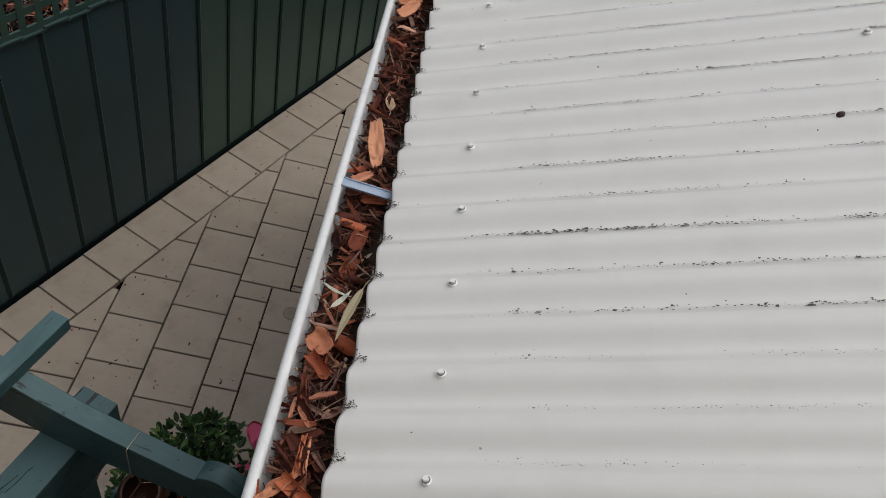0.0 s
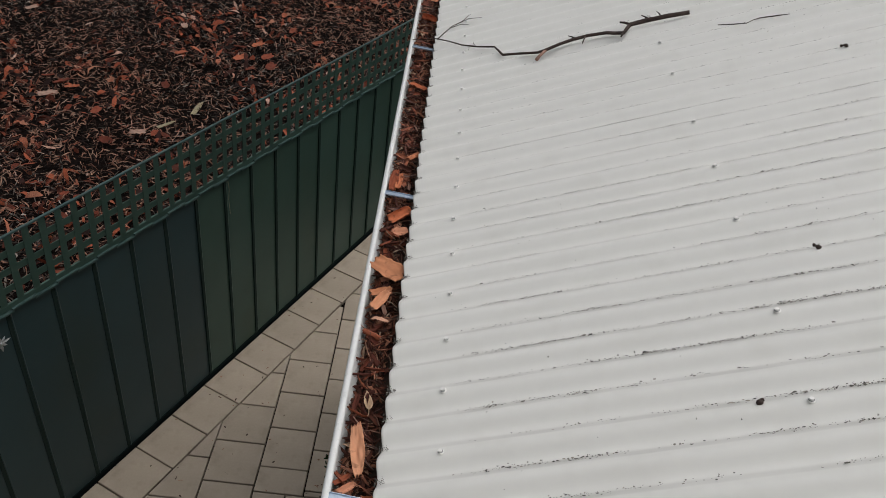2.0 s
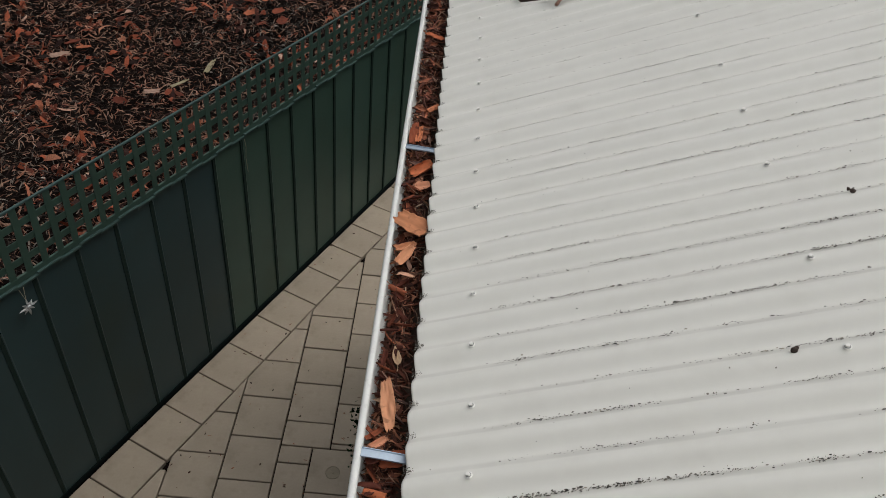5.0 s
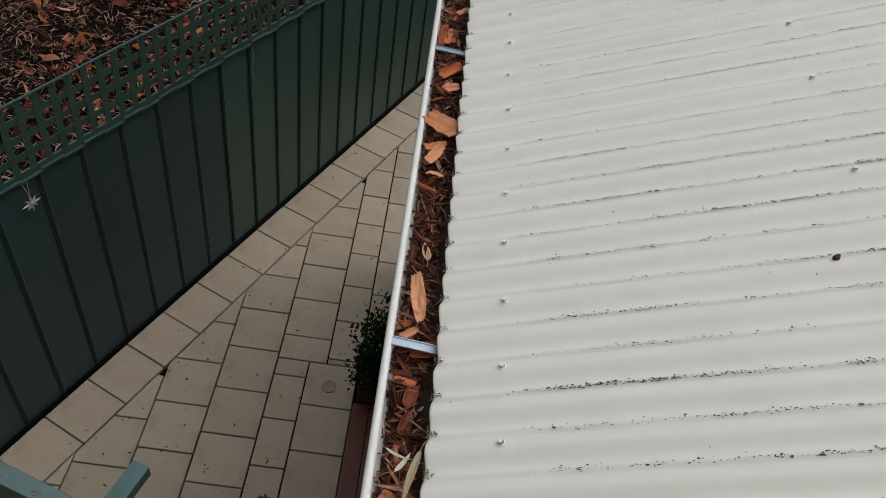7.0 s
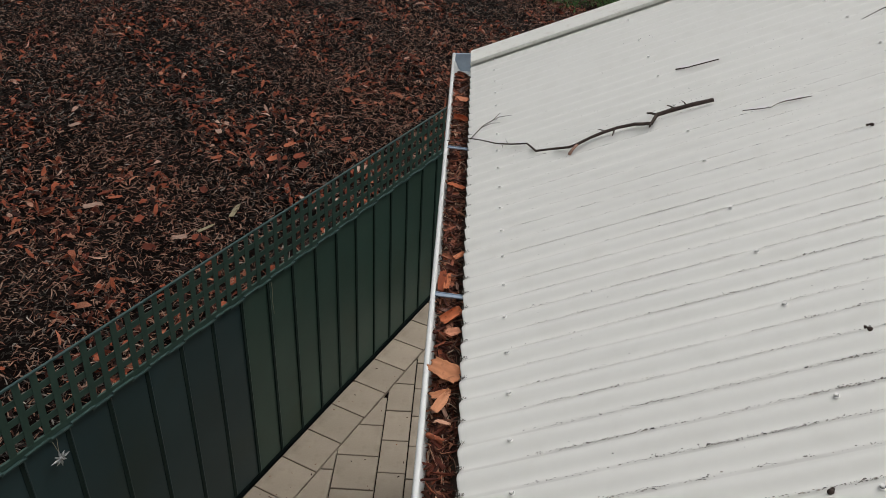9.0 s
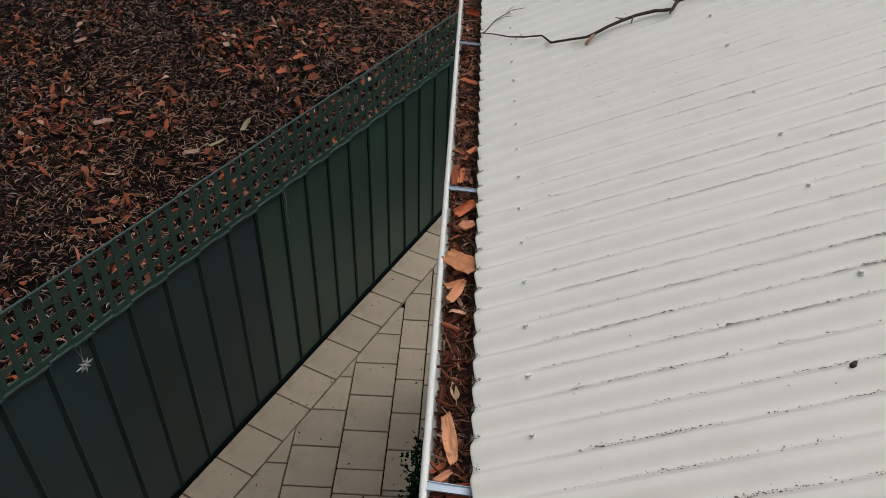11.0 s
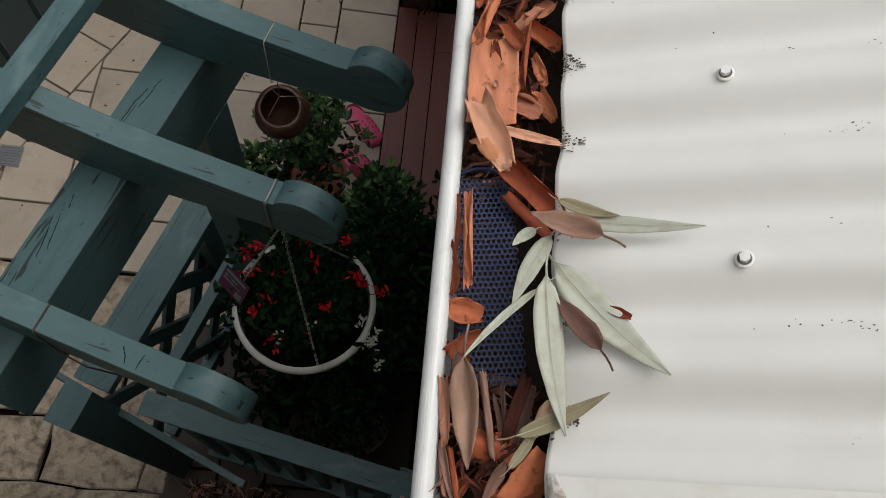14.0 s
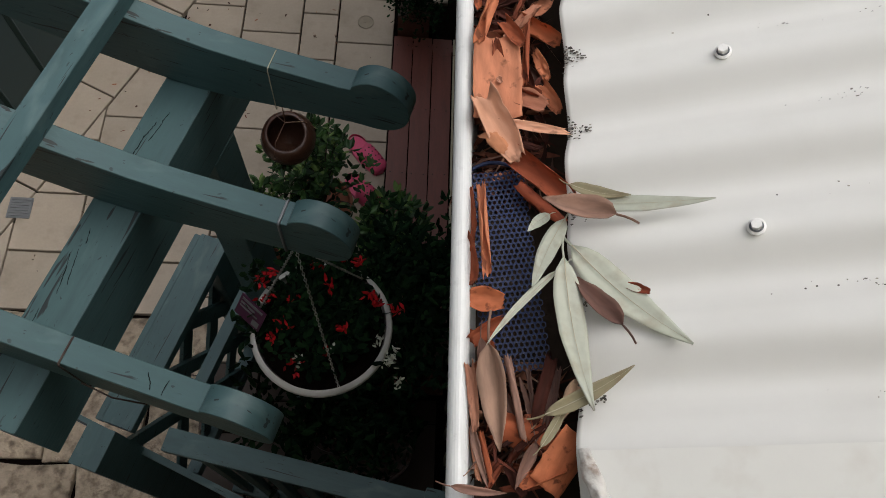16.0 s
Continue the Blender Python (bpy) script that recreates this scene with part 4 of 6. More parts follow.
bark(STRIP, -0.199, -0.246, -0.197, -0.300, -0.044, 0.10, 0, 40)
bark(HOOK, -0.201, -0.290, -0.194, -0.330, -0.046, 0.07, 0, 30)
bark(CHIP, -0.199, -0.340, -0.172, -0.344, -0.044, 0.05, 6, 20)
bark(HOOK, -0.198, -0.376, -0.172, -0.358, -0.044, 0.07, 6, 20)
bark(HOOK, -0.200, -0.368, -0.178, -0.380, -0.050, 0.07, 10, 20)
bark(CHIP, -0.200, -0.410, -0.182, -0.388, -0.050, 0.05, 0, 40)
bark(CURL, -0.177, -0.436, -0.114, -0.452, -0.042, 0.08, -4, 165, wide=0.95)
bark(SLAB, -0.116, -0.448, -0.142, -0.486, -0.040, 0.10, -6, 150, wide=1.05)
bark(CURL, -0.128, -0.470, -0.160, -0.484, -0.044, 0.08, 0, 20, wide=0.8)
bark(ROLL, -0.189, -0.446, -0.181, -0.482, -0.040, 0.08, 4, 170, wide=0.55)
bark(ROLL, -0.196, -0.442, -0.189, -0.480, -0.046, 0.08, 0, 150, wide=0.5)
BROWNROLL, BROWNFLAT = recoloured(ROLL, M_BROWN), recoloured(FLAT, M_BROWN)
bark(BROWNROLL, -0.169, -0.390, -0.158, -0.452, -0.034, 0.08, 2, 160, wide=0.40)
bark(DARKC, -0.134, -0.388, -0.149, -0.438, -0.036, 0.07, 0, 170, wide=0.55)
bark(BROWNFLAT, -0.131, -0.398, -0.141, -0.440, -0.036, 0.10, 0, 50, wide=0.40)
bark(DARKC, -0.197, -0.396, -0.192, -0.446, -0.040, 0.07, 0, 30, wide=0.45)
bark(BROWNROLL, -0.153, -0.396, -0.147, -0.446, -0.046, 0.08, 0, 20, wide=0.35)
# further along
bark(PEACHS, -0.170, 0.712, -0.150, 0.592, -0.046, 0.10, 0, 10, wide=1.15)
bark(HOOK, -0.186, 0.552, -0.155, 0.575, -0.050, 0.07, 6, 20)
bark(CURL, -0.186, 0.470, -0.145, 0.462, -0.058, 0.08, 0, 160)
bark(FLAT, -0.166, 0.528, -0.112, 0.545, -0.060, 0.10, 0, 20)
bark(CURL, -0.165, 0.250, -0.108, 0.228, -0.064, 0.08, 0, 170)
bark(CHIP, -0.183, 0.232, -0.152, 0.200, -0.050, 0.05, 12, 30, wide=1.1)
bark(CURL, -0.180, 0.192, -0.148, 0.160, -0.050, 0.08, 0, 10)
bark(PEACH, -0.196, 1.246, -0.118, 1.190, -0.040, 0.10, 0, 6, wide=1.15)
bark(PEACHC, -0.190, 1.118, -0.140, 1.138, -0.044, 0.07, 6, 10)
bark(PEACHC, -0.182, 1.062, -0.150, 1.128, -0.044, 0.07, 0, 20, wide=0.9)
bark(PEACHC, -0.176, 1.048, -0.136, 1.040, -0.048, 0.07, 0, 160, wide=0.9)
bark(STRIP, -0.184, 1.590, -0.180, 1.690, -0.050, 0.10, 4, 10, wide=1.3)
bark(STRIP, -0.168, 1.600, -0.162, 1.680, -0.050, 0.10, 0, -10, wide=1.2)
bark(CURL, -0.174, 1.440, -0.118, 1.500, -0.052, 0.08, 0, 20, wide=0.9)
bark(CHIP, -0.160, 1.395, -0.120, 1.410, -0.058, 0.05, 6, 10)
bark(CURL, -0.154, 1.785, -0.122, 1.825, -0.050, 0.08, 0, 150)
bark(FLAT, -0.185, 2.310, -0.126, 2.268, -0.055, 0.10, 0, -12)
bark(CURL, -0.183, 2.945, -0.122, 2.920, -0.055, 0.08, 0, 30)
bark(FLAT, -0.182, 3.190, -0.124, 3.158, -0.055, 0.10, 0, 10)
rb = random.Random(21)
far_verts, far_faces = [], []
for i in range(430):
    y = -0.455 + (3.58 + 0.455) * (i + rb.random()) / 430
    me, size = rb.choice(OLD)
    ln = rb.uniform(0.024, 0.056)
    a = rb.uniform(0, math.pi)
    x = rb.uniform(-0.182, -0.150)
    if -0.42 < y < -0.22 and x > -0.19:
        continue
    dx, dy = ln / 2 * math.cos(a), ln / 2 * math.sin(a)
    dx = max(min(dx, 0.024), -0.024)
    z, tilt, roll, wide = rb.uniform(-0.086, -0.056), rb.uniform(-14, 14), rb.uniform(-60, 60) + (180 if rb.random() < 0.4 else 0), rb.uniform(0.5, 0.9)
    ob = bark(me, x - dx, y - dy, x + dx, y + dy, z, size, tilt, roll, wide=wide)
    if y > 1.45:
        base = len(far_verts)
        far_verts += [ob.matrix_world @ v.co for v in me.vertices]
        far_faces += [tuple(base + k for k in p.vertices) for p in me.polygons]
        bpy.data.objects.remove(ob)
for i in range(56):
    y = rb.uniform(-0.205, 0.14) if i < 40 else rb.uniform(-0.485, -0.43)
    me, size = rb.choice(OLD)
    a, ln, x = rb.uniform(0, math.pi), rb.uniform(0.024, 0.05), rb.uniform(-0.182, -0.140)
    dx, dy = max(min(ln / 2 * math.cos(a), 0.02), -0.02), ln / 2 * math.sin(a) * (1.0 if i < 40 else 0.5)
    bark(me, x - dx, y - dy, x + dx, y + dy, rb.uniform(-0.060, -0.040), size, rb.uniform(-18, 18), rb.uniform(-50, 50), wide=rb.uniform(0.5, 0.9))
M_FARBARK = palette("far_gutter_bark", [(0.0, (0.045, 0.013, 0.009)), (0.4, (0.13, 0.036, 0.02)), (0.75, (0.30, 0.085, 0.04)), (1.0, (0.48, 0.22, 0.13))])
tagged(soup("bark_litter", far_verts, far_faces, M_FARBARK, smooth=True), "dark red bark pieces filling the gutter's far length", "bark", kind="stuff")

GLL = "grey-green gum leaf fallen across gutter and roof edge"
MIDRIB = bpy.data.meshes.new("midrib")
_pts = [((k / 9 - 0.5) * 0.108, 0.0, 0.0011 + 0.0008 * (1 - k / 9)) for k in range(10)]
MIDRIB.from_pydata([(x, s * 0.00042 * (1.15 - k / 9), z + (0.0002 if s == 0 else 0)) for k, (x, y, z) in enumerate(_pts) for s in (-1, 0, 1)], [],
                   [(3 * k + a, 3 * k + a + 1, 3 * k + a + 4, 3 * k + a + 3) for k in range(9) for a in (0, 1)])
MIDRIB.materials.append(M_STRING)


def gum(mesh, x0, y0, x1, y1, z, rise=0.0, roll=0, wide=1.0):
    ob = gum_blade(mesh, x0, y0, x1, y1, z, rise, roll, wide)
    me = MIDRIB.copy()
    bend, sickle = (0.05, 0.12) if mesh is GREY else (0.08, 0.10) if mesh is OLIVE else (0.10, 0.25)
    for v in me.vertices:
        u = v.co.x / 0.11
        v.co.y += sickle * 0.11 * u * u
        v.co.z += bend * 0.11 * u * u * 2
    rib = new("midrib", me)
    rib.parent = ob
    return ob


def gum_blade(mesh, x0, y0, x1, y1, z, rise=0.0, roll=0, wide=1.0):
    return span(mesh, "gum_leaf", GLL, "leaf", "fallen gum leaves", x0, y0, x1, y1, z, 0.11, 0, roll, rise, wide)


gum(GREY, -0.126, -0.311, -0.050, -0.395, -0.029, 0.030, 8, 1.1)
gum(GREY, -0.135, -0.321, -0.119, -0.438, -0.034, 0.006, -6, 0.92)
gum(GREY, -0.131, -0.288, -0.157, -0.345, -0.038, -0.006, 10, 1.15)
gum(GREYN, -0.137, -0.328, -0.190, -0.385, -0.046, -0.012, 10, 0.68)
gum(GREY, -0.121, -0.274, -0.022, -0.283, -0.022, 0.036, 0, 0.66)
gum(OLIVE, -0.124, -0.259, -0.080, -0.274, -0.032, 0.016, 0, 1.5)
gum(GREY, -0.140, -0.280, -0.158, -0.296, -0.044, 0.0, 0, 1.9)
gum(OLIVE, -0.146, -0.440, -0.085, -0.407, -0.036, 0.020, 0, 1.15)
gum(OLIVE, -0.150, -0.462, -0.128, -0.425, -0.046, 0.0, 0, 1.2)
gum(GREYN, -0.186, 0.296, -0.140, 0.280, -0.052, 0.0, 0, 0.9)
gum(OLIVE, -0.128, 0.305, -0.150, 0.200, -0.054, 0.004, 0, 0.85)
gum(GREY, -0.164, 0.260, -0.141, 0.298, -0.056, 0.0, 0, 0.9)
DLL = "brown dried leaf lying on gutter litter"
def dry(mesh, x0, y0, x1, y1, z, rise=0.0, roll=0, wide=1.0):
    return span(mesh, "dry_leaf", DLL, "leaf", "dried leaves in the gutter", x0, y0, x1, y1, z - (0.03 if z < -0.035 else 0), 0.07 if mesh is DRY else 0.06, 0, roll, rise, wide)


dry(DRYW, -0.094, -0.294, -0.146, -0.275, -0.025, -0.016, 0, 1.1)
dry(DRYW, -0.093, -0.378, -0.124, -0.335, -0.033, -0.016, 0, 0.95)
tagged(new("leaf_scrap", recoloured(CHIP, M_DEEPRED)), "small dark red leaf scrap under a gum leaf", "leaf").matrix_world = Matrix.Translation((-0.079, -0.347, -0.026)) @ Matrix.Rotation(-SLOPE, 4, "Y") @ Matrix.Rotation(-0.4, 4, "Z") @ Matrix.Diagonal((0.35, 0.2, 0.25, 1))
dry(DRYW, -0.116, -0.406, -0.132, -0.440, -0.038, 0.0, 20, 0.9)
dry(DRYW, -0.183, -0.383, -0.175, -0.462, -0.036, 0.0, 25, 0.85)
dry(DRYW, -0.192, -0.376, -0.188, -0.420, -0.042, 0.0, -30, 0.8)
dry(DRY, -0.196, -0.440, -0.184, -0.486, -0.046, 0.0, 30, 0.8)
dry(DRYW, -0.150, -0.452, -0.166, -0.486, -0.044, 0.0, -20, 0.8)
dry(DRY, -0.212, -0.488, -0.172, -0.491, -0.036, -0.004, 0, 0.9)
dry(DRYW, -0.142, 0.100, -0.112, 0.128, -0.060)
for i in range(10):
    y, a, ln = rb.uniform(-0.470, -0.405), rb.gauss(1.5, 0.5), rb.uniform(0.03, 0.055)
    x = rb.uniform(-0.196, -0.128)
    dx = max(min(ln / 2 * math.cos(a), 0.02), -0.02)
    dry(rb.choice((DRY, DRYW)), x - dx, y - ln / 2 * math.sin(a) * 0.8, x + dx, y + ln / 2 * math.sin(a) * 0.8, rb.uniform(-0.066, -0.050), rb.uniform(-0.01, 0.01), rb.uniform(-60, 60), rb.uniform(0.8, 1.3))
for i in range(46):
    y = rb.uniform(-0.46, 3.55)
    if -0.42 < y < -0.22:
        continue
    a = rb.uniform(0, 6.28)
    ln = rb.uniform(0.03, 0.06)
    x = rb.uniform(-0.175, -0.13)
    dx = max(min(ln / 2 * math.cos(a), 0.024), -0.024)
    dry(rb.choice((DRY, DRYW)), x - dx, y - ln / 2 * math.sin(a), x + dx, y + ln / 2 * math.sin(a), rb.uniform(-0.074, -0.056), rb.uniform(-0.01, 0.01), rb.uniform(-50, 50), rb.uniform(0.7, 1.1))


def litter(count, place, lengths, widths, seed, lift=0.3, arch=0.25):
    """Vertices and faces of many bent slips; place(rng, n) gives their middles."""
    g = np.random.default_rng(seed)
    c = place(g, count)
    n = len(c)
    ln = g.uniform(*lengths, n) * (0.6 + 0.8 * g.random(n))
    wd = g.uniform(*widths, n)
    yaw = g.uniform(0, 2 * math.pi, n)
    tilt = g.normal(0, lift, n)
    rl = g.normal(0, 0.6, n)
    ar = g.normal(arch, arch, n) * ln
    side = g.normal(0, 0.10, n) * ln
    d = np.stack([np.cos(yaw) * np.cos(tilt), np.sin(yaw) * np.cos(tilt), np.sin(tilt)], 1)
    s = np.stack([-np.sin(yaw) * np.cos(rl), np.cos(yaw) * np.cos(rl), np.sin(rl)], 1)
    up = np.array([0, 0, 1.0])
    v = np.empty((n, 8, 3))
    for k, (t, wf) in enumerate(((-0.5, 0.25), (-0.18, 1.0), (0.18, 0.95), (0.5, 0.2))):
        m = c + d * (ln * t)[:, None] + up * (ar * (0.25 - t * t))[:, None] + s * (side * (0.25 - t * t) * 4)[:, None]
        v[:, 2 * k] = m + s * (wd * wf / 2)[:, None]
        v[:, 2 * k + 1] = m - s * (wd * wf / 2)[:, None]
    base = (np.arange(n) * 8)[:, None]
    f = np.concatenate([base + np.array([[0, 1, 3, 2]]), base + np.array([[2, 3, 5, 4]]), base + np.array([[4, 5, 7, 6]])])
    return v.reshape(-1, 3), f


def stuff(name, vf, material, label, category, parent=None):
    v, f = vf
    me = bpy.data.meshes.new(name)
    me.from_pydata(v.tolist(), [], f.tolist())
    me.materials.append(material)
    ob = new(name, me)
    return tagged(ob, label, category, kind="stuff")


def gutter_places(g, n):
    y = g.uniform(-0.468, 3.59, n)
    x = g.uniform(-0.188, -0.126, n)
    z = -0.142 + 0.034 * g.random(n) + 0.006 * np.sin(y * 13)
    return np.stack([x, y, z], 1)[(y < -0.385) | (y > -0.23)]


stuff("gutter_litter", litter(6500, gutter_places, (0.02, 0.05), (0.002, 0.008), 5, 0.3, 0.2), M_DEBRIS, "fine dark bark shreds and leaf bits filling the gutter", "leaf litter")
stuff("gutter_shreds", litter(700, lambda g, n: gutter_places(g, n) + np.array([0, 0, 0.012]), (0.03, 0.075), (0.0012, 0.0035), 6, 0.25, 0.3), palette("stringy_bark", [(0.0, (0.03, 0.012, 0.008)), (0.6, (0.12, 0.05, 0.03)), (1.0, (0.30, 0.16, 0.10))]), "stringy brown bark shreds tangled in the gutter", "leaf litter")
tagged(part("gutter_mulch", extrude_profile([(-0.166, -0.169), (-0.098, -0.169), (-0.098, -0.133), (-0.193, -0.133)], -0.500, 3.62, 1), M_JOINT), "black rotted mulch in the gutter's bed", "mulch", kind="stuff")

# fine stems with seed heads
stem = thing("dried_stem", "dried brown flower stem with small round seed heads in the gutter", "twig", pose(-0.155, 0.12, -0.09))
rs = random.Random(4)
for i in range(9):
    a = rs.uniform(0.6, 2.6)
    ln = rs.uniform(0.03, 0.07)
    p = Vector((rs.uniform(-0.02, 0.02), rs.uniform(-0.04, 0.02), 0))
    q = p + Vector((ln * math.cos(a), ln * math.sin(a), rs.uniform(0, 0.012)))
    part("stalk", tube_bm([p, (p + q) / 2 + Vector((0.002, 0, 0.004)), q], 0.0009, 5), M_BROWN, stem)
    part("seed_head", lathe_bm([(0.0003, 0.0032), (0.002, 0.0025), (0.003, 0), (0.002, -0.0025), (0.0003, -0.0032)], 8), M_BROWN, stem, m=Matrix.Translation(q), smooth=True)

# blue leaf-guard mesh: a perforated sheet lying in the gutter
def guard_mesh():
    verts, faces, index = [], [], {}
    cell = 0.0053
    rows, cols = 38, 12
    hexr = 0.0021
    def vid(p):
        k = (round(p[0], 5), round(p[1], 5))
        if k not in index:
            index[k] = len(verts)
            verts.append((p[0], p[1], 0.006 * math.sin(p[1] * 14) + 0.10 * (p[0] - 0.03) ** 2 * 10))
        return index[k]
    for i in range(rows):
        for j in range(cols):
            cx = j * cell + (cell / 2 if i % 2 else 0)
            cy = i * cell * 0.866
            outer = [(cx + cell / math.sqrt(3) * math.sin(math.pi / 3 * k), cy + cell / math.sqrt(3) * math.cos(math.pi / 3 * k)) for k in range(6)]
            inner = [(cx + hexr * math.sin(math.pi / 3 * k), cy + hexr * math.cos(math.pi / 3 * k)) for k in range(6)]
            o = [vid(p) for p in outer]
            n = [vid(p) for p in inner]
            for k in range(6):
                faces.append((o[k], o[(k + 1) % 6], n[(k + 1) % 6], n[k]))
    top = len(verts)
    edge = {}
    for f in faces:
        for a, b in zip(f, f[1:] + f[:1]):
            edge[(a, b)] = edge.get((a, b), 0) + 1
    verts2 = verts + [(x, y, z - 0.0012) for x, y, z in verts]
    faces2 = faces + [tuple(top + i for i in f[::-1]) for f in faces]
    for (a, b) in list(edge):
        if (b, a) not in edge:
            faces2.append((b, a, top + a, top + b))
    return verts2, faces2


GUARD = Matrix.Translation((-0.183, -0.396, -0.092)) @ Matrix.Rotation(radians(7), 4, "Z") @ Matrix.Rotation(radians(-5), 4, "Y") @ Matrix.Diagonal((0.80, 1.0, 1, 1))
guard = thing("gutter_guard", "dark blue perforated plastic leaf guard sunk in gutter litter", "gutter guard", GUARD)
v, f = guard_mesh()
soup("perforated_sheet", v, f, M_MESH, guard)
part("hem", tube_bm([(0.0 + 0.062 * k / 8, 0.0053 * 0.866 * 38.2 + 0.008 * math.sin(math.pi * k / 8), -0.002 + 0.003 * math.sin(math.pi * k / 8)) for k in range(9)], 0.0018, 8), M_MESH, guard, "solid dark hem of the guard", smooth=True)

# ---------------------------------------------------------------- on the roof
def roof_point(x, y, off):
    return Vector((x, y, x * 0.4142)) + Vector((-math.sin(SLOPE), 0, math.cos(SLOPE))) * off


branch = thing("fallen_branch", "long bare dark branch lying across the roof", "branch", Matrix.Translation(roof_point(0.3, 2.25, 0)))


def limb(parent, name, pts, radii):
    ob = part(name, tube_bm([roof_point(x, y, o) for x, y, o in pts], radii, 7), M_TWIG, None, smooth=True)
    ob.parent = parent
    ob.matrix_parent_inverse = parent.matrix_world.inverted()


limb(branch, "stem", [(-0.20, 2.66, 0.012), (-0.106, 2.612, 0.012), (-0.055, 2.555, 0.011), (-0.008, 2.495, 0.009), (0.05, 2.44, 0.010), (0.109, 2.403, 0.010), (0.124, 2.36, 0.008), (0.136, 2.324, 0.006), (0.19, 2.295, 0.009), (0.25, 2.262, 0.011), (0.275, 2.264, 0.012), (0.325, 2.282, 0.014), (0.368, 2.290, 0.015),
     (0.417, 2.291, 0.016), (0.474, 2.284, 0.013), (0.50, 2.268, 0.011), (0.525, 2.257, 0.010), (0.54, 2.285, 0.012), (0.553, 2.303, 0.014), (0.611, 2.300, 0.015), (0.665, 2.297, 0.015), (0.733, 2.290, 0.012)],
     [0.0014, 0.002, 0.0024, 0.0028, 0.003, 0.0035, 0.004, 0.0045, 0.0044, 0.0046, 0.0055, 0.0053, 0.0058, 0.0055, 0.006, 0.0062, 0.0064, 0.0068, 0.0075, 0.0074, 0.0078, 0.0072])
limb(branch, "stub", [(0.245, 2.214, 0.008), (0.258, 2.238, 0.010), (0.278, 2.265, 0.011)], [0.0065, 0.0055, 0.005])
limb(branch, "spur", [(0.408, 2.290, 0.016), (0.398, 2.262, 0.012), (0.394, 2.250, 0.011)], [0.003, 0.0022, 0.0016])
limb(branch, "spur", [(0.38, 2.290, 0.016), (0.366, 2.303, 0.02), (0.355, 2.318, 0.021)], [0.003, 0.0022, 0.0012])
limb(branch, "spur", [(0.522, 2.258, 0.010), (0.514, 2.236, 0.008)], [0.0042, 0.003])
limb(branch, "spur", [(0.553, 2.303, 0.014), (0.535, 2.322, 0.018), (0.523, 2.330, 0.019)], [0.0048, 0.004, 0.0034])
limb(branch, "spur", [(0.612, 2.30, 0.016), (0.60, 2.325, 0.021), (0.592, 2.338, 0.022)], [0.0042, 0.0026, 0.0016])
limb(branch, "spur", [(0.648, 2.298, 0.016), (0.645, 2.32, 0.022), (0.64, 2.335, 0.024)], [0.0035, 0.002, 0.0013])
limb(branch, "bare_patch", [(0.556, 2.3035, 0.0158), (0.60, 2.3005, 0.0172), (0.648, 2.298, 0.0172)], [0.005, 0.0069, 0.0045])
branch.children[-1].data.materials[0] = M_BROWN
limb(branch, "twig", [(0.045, 2.44, 0.010), (0.036, 2.47, 0.014), (0.034, 2.49, 0.016)], [0.0016, 0.001, 0.0006])
limb(branch, "twig", [(0.012, 2.475, 0.010), (0.02, 2.45, 0.010), (0.018, 2.43, 0.010)], [0.0015, 0.001, 0.0006])
limb(branch, "twig", [(-0.106, 2.62, 0.004), (-0.053, 2.715, 0.006), (0.013, 2.746, 0.008), (0.062, 2.728, 0.006)], [0.002, 0.0018, 0.0014, 0.0008])
limb(branch, "twig", [(-0.06, 2.70, 0.006), (-0.02, 2.705, 0.008), (0.012, 2.69, 0.006)], [0.0015, 0.0012, 0.0007])
limb(branch, "twig", [(-0.015, 2.73, 0.008), (0.01, 2.765, 0.012), (0.02, 2.775, 0.012)], [0.0014, 0.001, 0.0006])


def loose_twig(pts, radii, label):
    t = thing("twig", label, "twig", Matrix.Translation(roof_point(pts[0][0], pts[0][1], 0)), "twigs on the roof")
    limb(t, "stem", pts, radii)
    return t


tw = loose_twig([(-0.021, -0.049, 0.003), (-0.017, -0.051, 0.003), (0.02, -0.048, 0.004), (0.043, -0.046, 0.005), (0.066, -0.041, 0.006), (0.082, -0.041, 0.005), (0.101, -0.039, 0.004)], [0.0026, 0.0019, 0.0017, 0.0016, 0.0016, 0.0014, 0.001], "thin dark forked twig lying on the white roof")
limb(tw, "fork", [(0.066, -0.041, 0.006), (0.073, -0.031, 0.007), (0.080, -0.028, 0.006)], [0.0016, 0.0014, 0.0013])
limb(tw, "fork", [(0.081, -0.041, 0.006), (0.087, -0.047, 0.005), (0.090, -0.052, 0.005)], [0.0015, 0.0015, 0.0017])
limb(tw, "fork", [(0.043, -0.046, 0.005), (0.048, -0.051, 0.005)], [0.0014, 0.0012])
loose_twig([(0.682, 2.672, 0.005), (0.72, 2.655, 0.005), (0.755, 2.648, 0.006), (0.83, 2.640, 0.005)], [0.003, 0.0026, 0.0026, 0.0022], "short straight dark stick on the upper roof")
loose_twig([(0.791, 2.160, 0.004), (0.835, 2.135, 0.005), (0.865, 2.122, 0.005), (0.885, 2.132, 0.006), (0.907, 2.135, 0.006), (0.955, 2.124, 0.005), (0.985, 2.118, 0.004)], [0.0014, 0.0018, 0.0012, 0.0010, 0.0019, 0.002, 0.001], "thin bent stick on the upper roof")
loose_twig([(1.30, 2.60, 0.004), (1.38, 2.637, 0.005), (1.44, 2.625, 0.006), (1.52, 2.60, 0.004)], [0.0012, 0.0018, 0.002, 0.0018], "thin crooked stick high on the roof")


